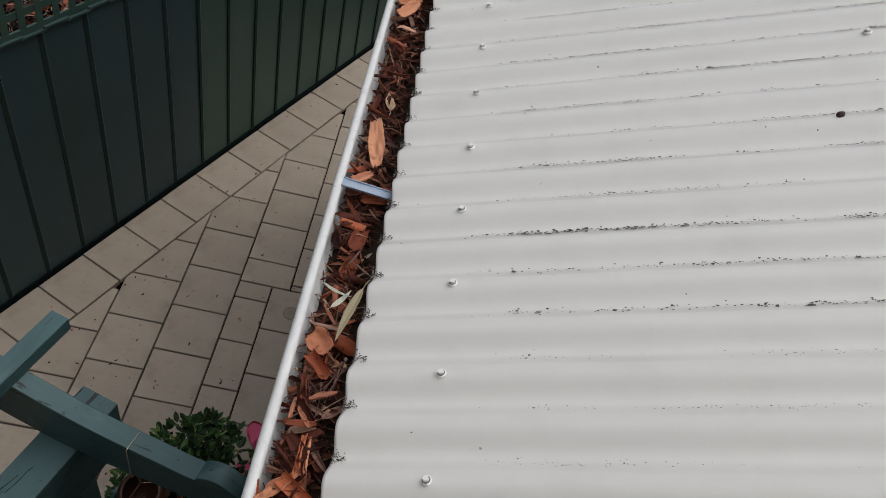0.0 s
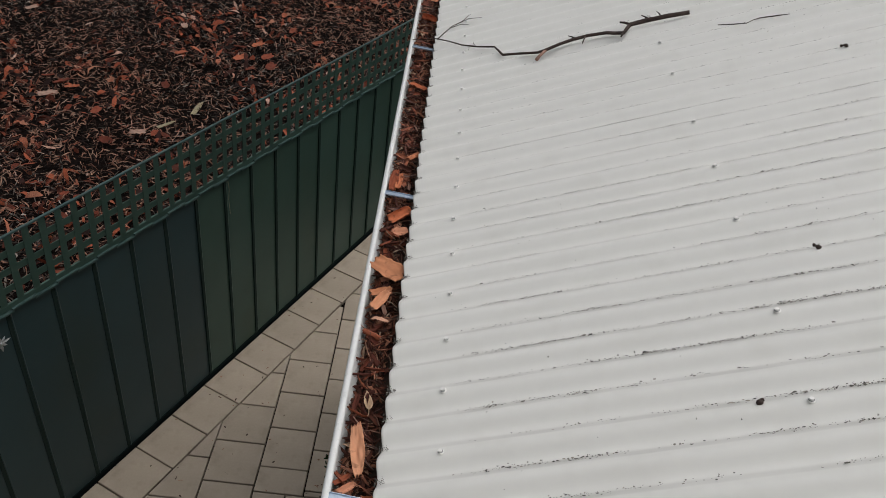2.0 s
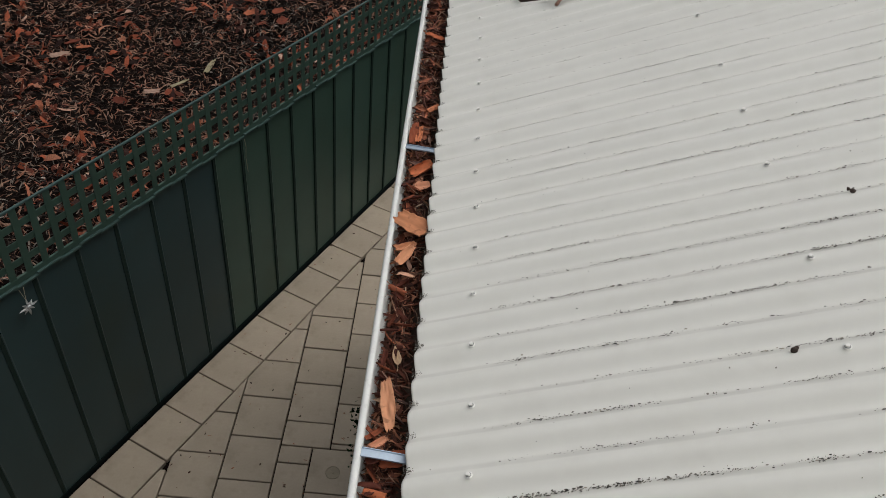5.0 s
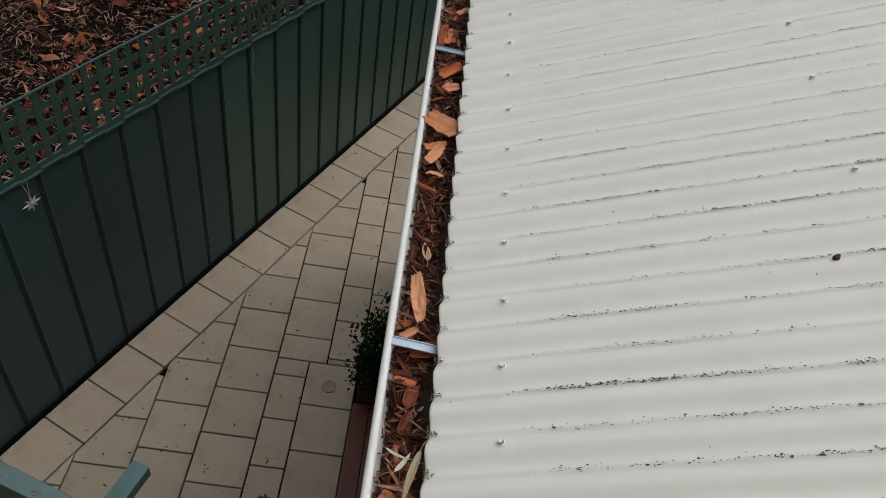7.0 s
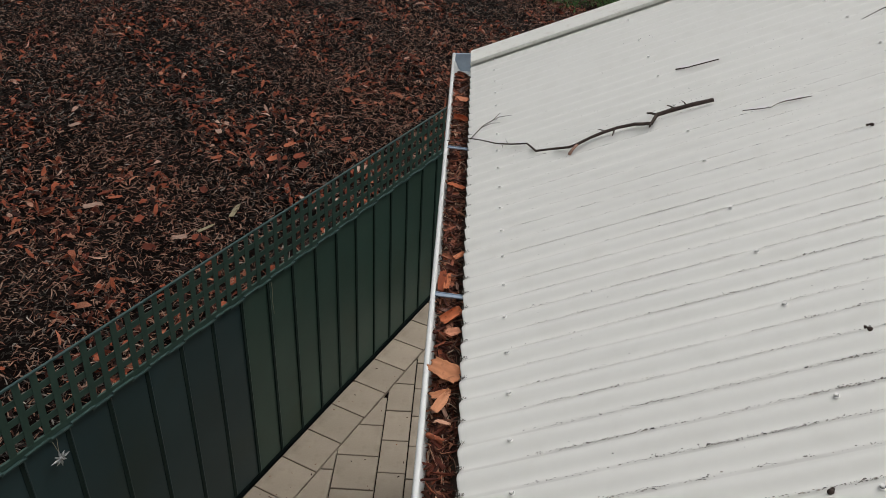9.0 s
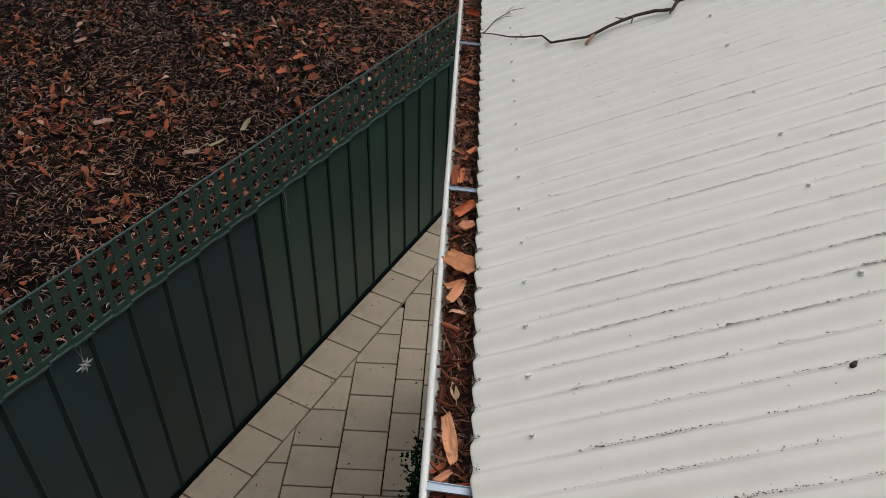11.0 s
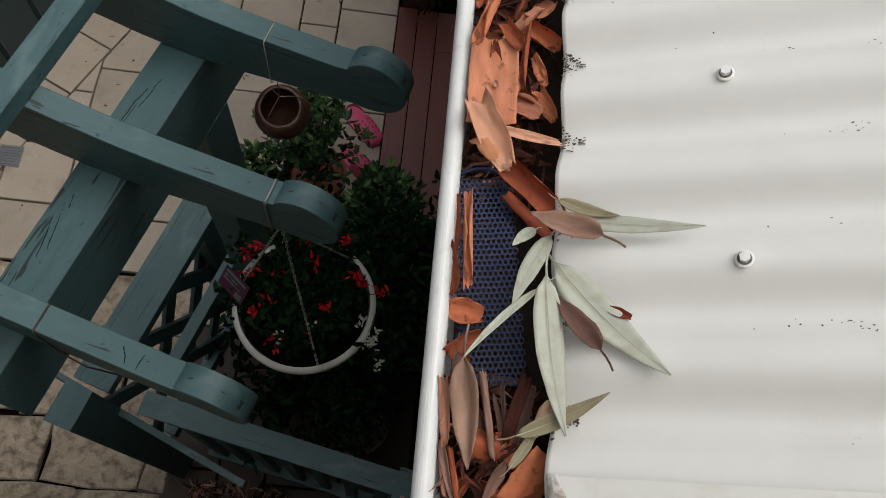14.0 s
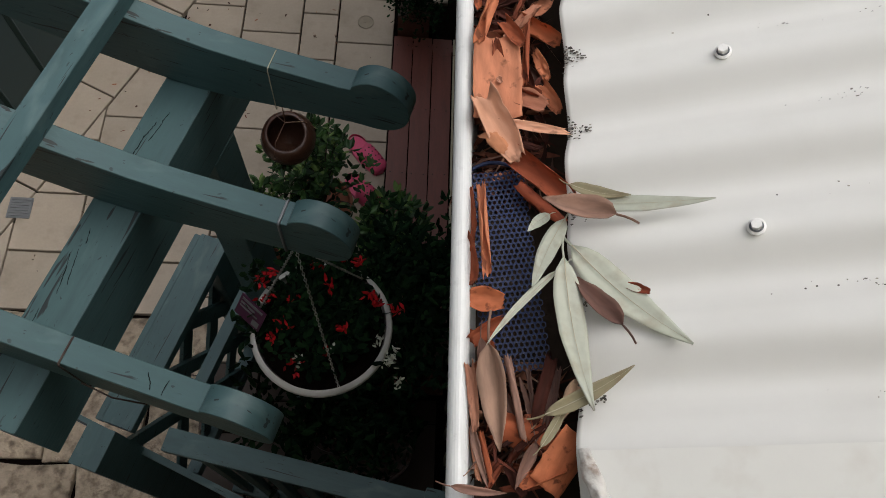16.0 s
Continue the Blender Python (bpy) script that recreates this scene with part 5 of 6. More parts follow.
def gum_nut(x, y, yaw, label):
    nut = thing("gum_nut", label, "seed pod", Matrix.Translation(roof_point(x, y, wave(y) + 0.001)) @ Matrix.Rotation(yaw, 4, "Z"), "seed pods on the roof")
    for i, (dx, dy, r) in enumerate(((0, 0, 0.009), (0.010, 0.006, 0.006), (0.006, -0.008, 0.005))):
        part("husk", lathe_bm([(0.0006, r * 1.5), (r * 0.6, r * 1.35), (r, r * 0.7), (r * 0.9, r * 0.25), (0.001, 0)], 9), M_TWIG, nut, m=nut.matrix_world @ Matrix.Translation((dx, dy, 0.001 * i)) @ Matrix.Rotation(0.5 + 0.9 * i, 4, "X") @ Matrix.Diagonal((0.8, 0.66, 0.75, 1)), smooth=True)
    for o in nut.children:
        o.matrix_parent_inverse = nut.matrix_world.inverted()


gum_nut(0.538, 0.623, 0.4, "dark dry seed pod caught on the roof")
gum_nut(0.737, 1.003, 1.5, "dark dry seed pod beside a roof rib")
gum_nut(1.047, 1.832, 2.5, "dark dry seed pod high on the roof")


def dirt_flakes():
    """Black lichen and dirt flakes along the valleys, in broken runs, and small fans at the sheet's lower edge."""
    g = random.Random(17)
    verts, faces = [], []
    def flake(u, v, r):
        n = g.choice((4, 5, 6))
        a0 = g.uniform(0, 6.28)
        st = g.uniform(0.8, 1.9)
        base = len(verts)
        for k in range(n):
            a = a0 + 2 * math.pi * k / n
            rr = r * g.uniform(0.6, 1.3)
            uu, vv = u + rr * st * math.cos(a), v + rr * math.sin(a)
            verts.append((uu, vv, wave(vv) + 0.0022))
        faces.append(tuple(range(base, base + n)))
    for k in range(-7, 46):
        vc = (k + 0.40) * PITCH
        heavy = g.choice((0.6, 0.75, 0.9, 1.0)) * (0.3 if k < 3 else 0.8 if k < 6 else 1.0)
        for _ in range(int(4200 * heavy)):
            u = g.uniform(0.0, 3.0)
            n = 0.62 + 0.75 * noise.noise(Vector((u * 3.0, k * 7.3, 0))) + 0.5 * noise.noise(Vector((u * 17.0, k * 3.1, 4)))
            if g.random() < n * n * (1.0 if u > 0.12 else u / 0.12):
                flake(u, vc + g.gauss(0.0, 0.0032), (0.0006 + 0.0013 * g.random() ** 1.5) * (1.7 if g.random() < 0.06 else 1.0) * (0.5 if k < 3 else 1.0))
        for _ in range(g.randint(50, 110) if k > -7 else 0):
            t = g.random() ** 2.2
            flake(ROOF_U0 - 0.004 + 0.019 * t, vc + 0.006 + g.gauss(0, 0.0062 * (1 - 0.6 * t)), g.uniform(0.0004, 0.0013))
    for _ in range(420):
        flake(g.uniform(-0.1, 2.2), g.uniform(-0.45, 3.45), g.uniform(0.0005, 0.0016))
    return verts, faces


v, f = dirt_flakes()
tagged(soup("roof_dirt", v, f, M_SPECK, m=ROOF), "black dirt flakes gathered in the roof valleys", "dirt", kind="stuff")

# sealant peeling off the flashing's corner
def peel(u, v):
    y = -0.462 - 0.080 * u
    w = 0.003 + 0.011 * math.sin(math.pi * min(1, 0.15 + 0.8 * u)) * (1 + 0.5 * noise.noise(Vector((u * 7, 2, 0))) + 0.4 * noise.noise(Vector((u * 23, v > 0.5, 0))))
    x = -0.127 + 0.012 * u + 0.030 * u * u
    return (x + (v - 0.5) * w, y, 0.0125 + 0.006 * math.sin(math.pi * v) * (0.3 + u) + 0.004 * noise.noise(Vector((u * 12, v * 3, 5))))


v, f = solid_sheet(peel, 24, 6, 0.001)
tagged(soup("sealant_strip", v, f, M_SEAL, m=ROOF, smooth=True), "loose stained white sealant strip peeling off the flashing corner", "sealant")

# ---------------------------------------------------------------- hanging things
def strand(parent, pts, r, material, name, label="", sides=6):
    ob = part(name, tube_bm(pts, r, sides), material, None, label, smooth=True)
    ob.parent = parent
    ob.matrix_parent_inverse = parent.matrix_world.inverted()
    return ob


def into(parent, ob):
    ob.parent = parent
    ob.matrix_parent_inverse = parent.matrix_world.inverted()
    return ob


def ring_bm(w, h, thick, wide):
    """A wire bent round a rafter's section: w across, h high, its top at z = 0, x along the rafter."""
    def outline(o):
        r = 0.004 + o
        pts = []
        for cx, cz, a0 in ((w / 2 - 0.004, -0.004, 0), (-w / 2 + 0.004, -0.004, 90), (-w / 2 + 0.004, -h + 0.004, 180), (w / 2 - 0.004, -h + 0.004, 270)):
            pts += [(cx + r * math.cos(radians(a0 + k * 30)), cz + r * math.sin(radians(a0 + k * 30))) for k in range(4)]
        return pts
    bm = bmesh.new()
    rings = []
    for x, o in ((-wide / 2, 0.0), (-wide / 2, thick * 0.6), (-wide / 4, thick), (wide / 4, thick), (wide / 2, thick * 0.6), (wide / 2, 0.0)):
        rings.append([bm.verts.new((x, y, z)) for y, z in outline(o)])
    n = len(rings[0])
    for p, q in zip(rings, rings[1:] + rings[:1]):
        for k in range(n):
            j = (k + 1) % n
            bm.faces.new((p[k], p[j], q[j], q[k]))
    bmesh.ops.recalc_face_normals(bm, faces=bm.faces[:])
    return bm


def wrap(parent, px, py, zt, zb, thick, wide, material, name, label, lean=0.0):
    m = Matrix.Translation((px, py, zt)) @ Matrix.Rotation(RYAW + lean, 4, "Z")
    return into(parent, part(name, ring_bm(0.0420, zt - zb, thick, wide), material, None, label, m, smooth=True))


coconut = thing("hanging_pot", "dark brown coconut-shell pot hanging by string from a rafter", "hanging pot", pose(-0.492, 0.250, -0.885))
into(coconut, part("shell", lathe_bm([(0.001, -0.06), (0.03, -0.054), (0.052, -0.03), (0.058, 0.0), (0.05, 0.028), (0.040, 0.038), (0.037, 0.034), (0.046, 0.024), (0.052, 0.0), (0.046, -0.028), (0.001, -0.045)], 24), M_COCO, None, m=Matrix.Translation((-0.492, 0.250, -0.83)) @ Matrix.Rotation(radians(16), 4, "X") @ Matrix.Diagonal((0.93, 0.93, 0.93, 1)), smooth=True))
wrap(coconut, -0.487, 0.2415, -0.5705, -0.688, 0.0010, 0.0018, M_STRING, "string", "pale string tied round the rafter")
strand(coconut, [(-0.487, 0.2415, -0.688), (-0.489, 0.245, -0.73), (-0.492, 0.250, -0.775)], 0.0011, M_BROWN, "string")
for a in (0.4, 2.3, 4.3):
    strand(coconut, [(-0.492, 0.250, -0.775), (-0.492 + 0.037 * math.cos(a), 0.250 + 0.037 * math.sin(a), -0.79), (-0.492 + 0.056 * math.cos(a), 0.250 + 0.056 * math.sin(a), -0.825), (-0.492 + 0.028 * math.cos(a + 0.6), 0.250 + 0.028 * math.sin(a + 0.6), -0.882)], 0.0008, M_BROWN, "string")


def leaves_bm(seed, count, centre, spread, length, width, material, name, parent=None, flatten=0.7, up=0.3):
    """Many small pointed leaves on all sides of a loose crown with gaps."""
    g = random.Random(seed)
    verts, faces = [], []
    clumps = [Vector((g.gauss(0, 0.55), g.gauss(0, 0.55), g.gauss(0, 0.5))) for _ in range(max(5, count // 28))]
    for i in range(count):
        c = g.choice(clumps)
        p = Vector((c.x * spread[0] + g.gauss(0, 0.17) * spread[0], c.y * spread[1] + g.gauss(0, 0.17) * spread[1], c.z * spread[2] + g.gauss(0, 0.2) * spread[2]))
        d = Vector((g.gauss(0, 1), g.gauss(0, 1), g.gauss(up, 0.6))).normalized()
        s = d.cross(Vector((g.gauss(0, 0.4), g.gauss(0, 0.4), 1))).normalized()
        nrm = d.cross(s)
        L, W = length * g.uniform(0.6, 1.25), width * g.uniform(0.7, 1.2)
        p = p + Vector(centre)
        b = len(verts)
        verts += [p, p + d * L * 0.35 + s * W * 0.5 + nrm * W * 0.1, p + d * L * 0.75 + s * W * 0.36 - nrm * W * 0.05, p + d * L - nrm * L * 0.12, p + d * L * 0.75 - s * W * 0.36 - nrm * W * 0.05, p + d * L * 0.35 - s * W * 0.5 + nrm * W * 0.1, p + d * L * 0.5 - nrm * W * 0.08]
        faces += [(b, b + 1, b + 6), (b + 1, b + 2, b + 6), (b + 2, b + 3, b + 6), (b + 3, b + 4, b + 6), (b + 4, b + 5, b + 6), (b + 5, b, b + 6)]
    ob = soup(name, verts, faces, material)
    return into(parent, ob) if parent else ob


basket = thing("hanging_basket", "white-rimmed hanging basket full of red fuchsia flowers", "hanging basket", pose(-0.428, -0.034, -1.29))
into(basket, part("bowl", lathe_bm([(0.141, 0.012), (0.151, 0.010), (0.154, 0.0), (0.149, -0.012), (0.135, -0.06), (0.110, -0.12), (0.07, -0.15), (0.001, -0.155)], 48), M_WHITE, None, "white plastic basket bowl", Matrix.Translation((-0.428, -0.034, -1.14)), smooth=True))
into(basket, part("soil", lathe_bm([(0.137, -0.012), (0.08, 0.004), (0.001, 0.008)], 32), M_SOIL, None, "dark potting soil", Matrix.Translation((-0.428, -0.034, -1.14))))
# Basket leaves are near-black to carry the shade inside the bowl.
leaves_bm(31, 1500, (-0.428, -0.024, -1.105), (0.10, 0.10, 0.04), 0.026, 0.012, M_DARKSHADELEAF, "foliage", basket)
leaves_bm(32, 60, (-0.285, -0.11, -1.13), (0.03, 0.05, 0.04), 0.016, 0.005, M_GREYLEAF, "foliage", basket)
gf = random.Random(8)
for i, (x, y) in enumerate(((-0.565, 0.041), (-0.535, 0.059), (-0.480, 0.015), (-0.545, 0.001), (-0.505, -0.055), (-0.521, -0.079), (-0.373, -0.066), (-0.403, -0.115),
                            (-0.468, -0.149), (-0.346, 0.090), (-0.325, 0.019), (-0.295, 0.008), (-0.262, -0.010), (-0.412, 0.035), (-0.440, 0.085), (-0.385, 0.100))):
    c = (x, y, -1.07 + gf.uniform(-0.012, 0.012))
    flower = leaves_bm(200 + i, 11, c, (0.013, 0.011, 0.008), 0.017, 0.007, M_RED, "flower", basket)
    strand(basket, [c, (0.5 * (x - 0.428), 0.5 * (y - 0.024), -1.12)], 0.0009, M_DARKSHADELEAF, "flower_stem")
    if i in (7, 8):
        leaves_bm(300 + i, 7, (x + 0.006, y + 0.018, c[2]), (0.010, 0.010, 0.006), 0.014, 0.006, M_GREYLEAF, "pale_bud", basket)
hook = Vector((-0.436, -0.036, -0.70))
wrap(basket, -0.439, -0.036, -0.5705, -0.672, 0.0026, 0.0045, M_GRATE, "hanger", "grey wire hanger round the rafter")
hook_wire = strand(basket, [(-0.438, -0.036, -0.672), hook], 0.0018, M_STEEL, "hook")


def chain(parent, a, b):
    """Links one after the other, each turned a quarter from the last."""
    a, b = Vector(a), Vector(b)
    n = int((b - a).length / 0.0085)
    d = (b - a).normalized()
    q = d.to_track_quat("X", "Z").to_matrix().to_4x4()
    for i in range(n):
        pts = [(0.0052 * math.cos(t), 0.0024 * math.sin(t), 0) for t in (2 * math.pi * k / 8 for k in range(9))]
        m = Matrix.Translation(a + d * (i + 0.5) * 0.0085) @ q @ Matrix.Rotation(math.pi / 2 * (i % 2), 4, "X")
        into(parent, part("chain_link", tube_bm(pts, 0.0008, 4), M_STEEL, None, "", m))


for a in (radians(-70), radians(50), radians(170)):
    chain(hook_wire, hook, (-0.428 + 0.143 * math.cos(a), -0.034 + 0.143 * math.sin(a), -1.135))
tag = part("plant_tag", box_bm(-0.036, 0.036, -0.001, 0.001, -0.028, 0.028, 0.0008), M_PURPLE, None, "purple printed plant tag", m=Matrix.Translation((-0.572, -0.027, -1.08)) @ Matrix.Rotation(radians(-40), 4, "Z") @ Matrix.Rotation(radians(-38), 4, "X"))
into(basket, tag)
for x0, x1, z0, z1 in ((-0.030, 0.028, 0.016, 0.022), (-0.030, 0.010, 0.006, 0.011), (-0.030, 0.020, -0.002, 0.002), (0.012, 0.030, -0.022, -0.008)):
    into(tag, part("printed_bar", box_bm(x0, x1, -0.0022, -0.0014, z0, z1), M_GRATE, None, "grey printed bar", m=tag.matrix_world.copy()))

# dark tie round the third rafter
tie = thing("cable_tie", "dark wire tied round a pergola rafter", "wire", Matrix.Translation((-0.712, -0.263, -0.65)))
wrap(tie, -0.712, -0.263, -0.5705, -0.696, 0.0018, 0.003, M_TWIG, "loop", "", R3LEAN)
strand(tie, [(-0.718, -0.286, -0.66), (-0.68, -0.300, -0.69), (-0.63, -0.306, -0.70)], 0.0013, M_TWIG, "tail")

# ornament on the fence
star = thing("star_ornament", "silver star ornament hanging on the green fence", "ornament", FENCE @ Matrix.Translation((-1.346, -0.032, -1.58)))
for i in range(8):
    a = math.pi / 4 * i
    ln = 0.052 if i % 2 == 0 else 0.040
    into(star, part("ray", tube_bm([(0.004 * math.cos(a), 0, 0.004 * math.sin(a)), (0.5 * ln * math.cos(a), -0.002, 0.5 * ln * math.sin(a)), (ln * math.cos(a), 0, ln * math.sin(a))], [0.003, 0.0065, 0.0006], 5), M_SILVER, None, m=FENCE @ Matrix.Translation((-1.346, -0.032, -1.58))))
into(star, part("hub", lathe_bm([(0.0005, 0.008), (0.008, 0.005), (0.011, 0), (0.008, -0.005), (0.0005, -0.008)], 12), M_SILVER, None, m=FENCE @ Matrix.Translation((-1.346, -0.034, -1.58)) @ Matrix.Rotation(math.pi / 2, 4, "X"), smooth=True))
for dx in (-0.012, 0.012):
    into(star, part("string", tube_bm([(0, 0, 0.04), (dx, 0.005, 0.115)], 0.0012, 5), M_STRING, None, m=FENCE @ Matrix.Translation((-1.346, -0.032, -1.58))))
cord = thing("string", "pale loose string hanging down the fence panel", "string", FENCE @ Matrix.Translation((0.226, -0.03, -1.51)))
into(cord, part("strand", tube_bm([(0.0, 0, 0.0), (0.006, -0.002, -0.06), (-0.004, -0.002, -0.13), (0.004, -0.002, -0.24)], 0.0016, 5), M_STRING, None, m=FENCE @ Matrix.Translation((0.226, -0.03, -1.51))))

# ---------------------------------------------------------------- plants on the ground
def sprigs(seed, count, base, spread, height, leaf, wid, material, parent):
    """Arching twigs from the pot, leaves in pairs along their outer part and a tuft at each tip."""
    g = random.Random(seed)
    base = Vector(base)
    verts, faces = [], []
    def blade(p, d, L, W):
        s = d.cross(Vector((g.gauss(0, 0.3), g.gauss(0, 0.3), 1))).normalized()
        n = d.cross(s)
        b = len(verts)
        verts.extend([p, p + d * L * 0.35 + s * W * 0.5 + n * W * 0.12, p + d * L * 0.72 + s * W * 0.42, p + d * L - n * L * 0.10, p + d * L * 0.72 - s * W * 0.42, p + d * L * 0.35 - s * W * 0.5 + n * W * 0.12, p + d * L * 0.5 - n * W * 0.08])
        faces.extend([(b, b + 1, b + 6), (b + 1, b + 2, b + 6), (b + 2, b + 3, b + 6), (b + 3, b + 4, b + 6), (b + 4, b + 5, b + 6), (b + 5, b, b + 6)])
    for i in range(count):
        a, r = g.uniform(0, 6.28), math.sqrt(g.random())
        tip = base + Vector((spread[0] * r * math.cos(a), spread[1] * r * math.sin(a), height * (1 - 0.45 * r * r) * g.uniform(0.72, 1.05)))
        mid = base + (tip - base) * 0.5 + Vector((0, 0, 0.12 * height))
        pts = [(1 - t) ** 2 * base + 2 * t * (1 - t) * mid + t * t * tip for t in (k / 8 for k in range(9))]
        if i < 16:
            into(parent, part("branch", tube_bm(pts, [0.006 - 0.0006 * k for k in range(9)], 5), M_TWIG))
        for k in range(3, 9):
            d = (pts[k] - pts[k - 1]).normalized()
            for q in range(2 if k < 8 else 6):
                o = Vector((g.gauss(0, 1), g.gauss(0, 1), g.gauss(0.1, 0.4))).normalized()
                L = leaf * g.uniform(0.7, 1.2)
                blade(pts[k] + o * 0.004, (d * g.uniform(0.1, 0.7) + o).normalized(), L, wid * L / leaf)
    return into(parent, soup("crown", verts, faces, material))


def potted(name, label, x, y, z, rtop, rbot, h, pot_mat, crown, seed, count, leaf, wid, mat_leaf, category="potted plant", square=False):
    t = thing(name, label, category, pose(x, y, z))
    if square:
        bm = box_bm(-rtop, rtop, -rbot, rbot, 0, h, 0.006)
    else:
        bm = lathe_bm([(0.001, 0), (rbot, 0), (rtop, h - 0.02), (rtop + 0.008, h - 0.02), (rtop + 0.008, h), (rtop - 0.006, h), (rtop - 0.012, h - 0.03), (0.001, h - 0.03)], 28)
    into(t, part("pot", bm, pot_mat, None, "", Matrix.Translation((x, y, z)), smooth=False))
    if mat_leaf is M_LEAF:
        sprigs(seed, count, (x, y, z + h - 0.04), crown[:2], crown[2], leaf, wid, mat_leaf, t)
        return t
    r = random.Random(seed)
    for i in range(6):
        a = r.uniform(0, 6.28)
        e = Vector((x + crown[0] * 0.6 * math.cos(a), y + crown[1] * 0.6 * math.sin(a), z + h + crown[3] + r.uniform(-0.3, 0.3) * crown[2]))
        into(t, part("branch", tube_bm([(x, y, z + h - 0.04), ((x + e.x) / 2, (y + e.y) / 2, z + h + crown[3] * 0.4), e], [0.008, 0.006, 0.003], 6), M_TWIG))
    leaves_bm(seed, count, (x, y, z + h + crown[3]), crown[:3], leaf, wid, mat_leaf, "crown", t)
    return t


potted("planter", "brown rectangular planter with a dark bushy shrub on the deck edge", -0.275, 2.31, GZ, 0.085, 0.10, 0.20, M_COCO, (0.10, 0.18, 0.24, 0.22), 41, 2400, 0.030, 0.013, M_DARKSHADELEAF, square=True)
potted("potted_shrub", "glossy dark-leaved shrub in a terracotta pot under the pergola", -0.65, 1.08, GZ, 0.13, 0.10, 0.24, M_TERRA, (0.24, 0.18, 0.66), 42, 58, 0.046, 0.020, M_LEAF)
potted("potted_shrub", "bright green leafy shrub beside the pergola post", -0.88, 0.92, GZ, 0.12, 0.09, 0.22, M_TERRA, (0.15, 0.16, 0.42), 43, 40, 0.046, 0.021, M_LEAF)
potted("potted_shrub", "dense dark green shrub beside the deck", -0.31, 0.76, DZ, 0.12, 0.10, 0.22, M_COCO, (0.16, 0.21, 0.57), 44, 105, 0.044, 0.018, M_LEAF)
potted("potted_shrub", "tall dark leafy shrub in the shade of the wall", -0.20, 0.45, DZ, 0.14, 0.11, 0.24, M_COCO, (0.17, 0.24, 0.26, 0.55), 45, 1700, 0.046, 0.018, M_DARKSHADELEAF)
# The next four, near-black, fill the deep shade below basket and pergola.
potted("potted_shrub", "loose shrub, near-black to fill the deep shade below the basket", -0.48, 0.42, GZ, 0.15, 0.12, 0.26, M_COCO, (0.22, 0.24, 0.22, 0.40), 46, 1300, 0.050, 0.020, M_DARKSHADELEAF)
potted("potted_shrub", "low shrub, near-black to fill the deep shade between deck and pergola", -0.62, 0.62, GZ, 0.13, 0.10, 0.22, M_COCO, (0.20, 0.22, 0.20, 0.30), 48, 1200, 0.05, 0.02, M_DARKSHADELEAF)
potted("potted_shrub", "spreading shrub, near-black to fill the deep shade under the basket", -0.50, 0.10, GZ, 0.14, 0.11, 0.24, M_COCO, (0.24, 0.22, 0.20, 0.36), 49, 1300, 0.05, 0.02, M_DARKSHADELEAF)
potted("potted_shrub", "small shrub, near-black to fill the deep shade near the balustrade", -0.33, -0.02, GZ, 0.13, 0.10, 0.22, M_COCO, (0.17, 0.17, 0.15, 0.34), 47, 500, 0.042, 0.014, M_DARKSHADELEAF)


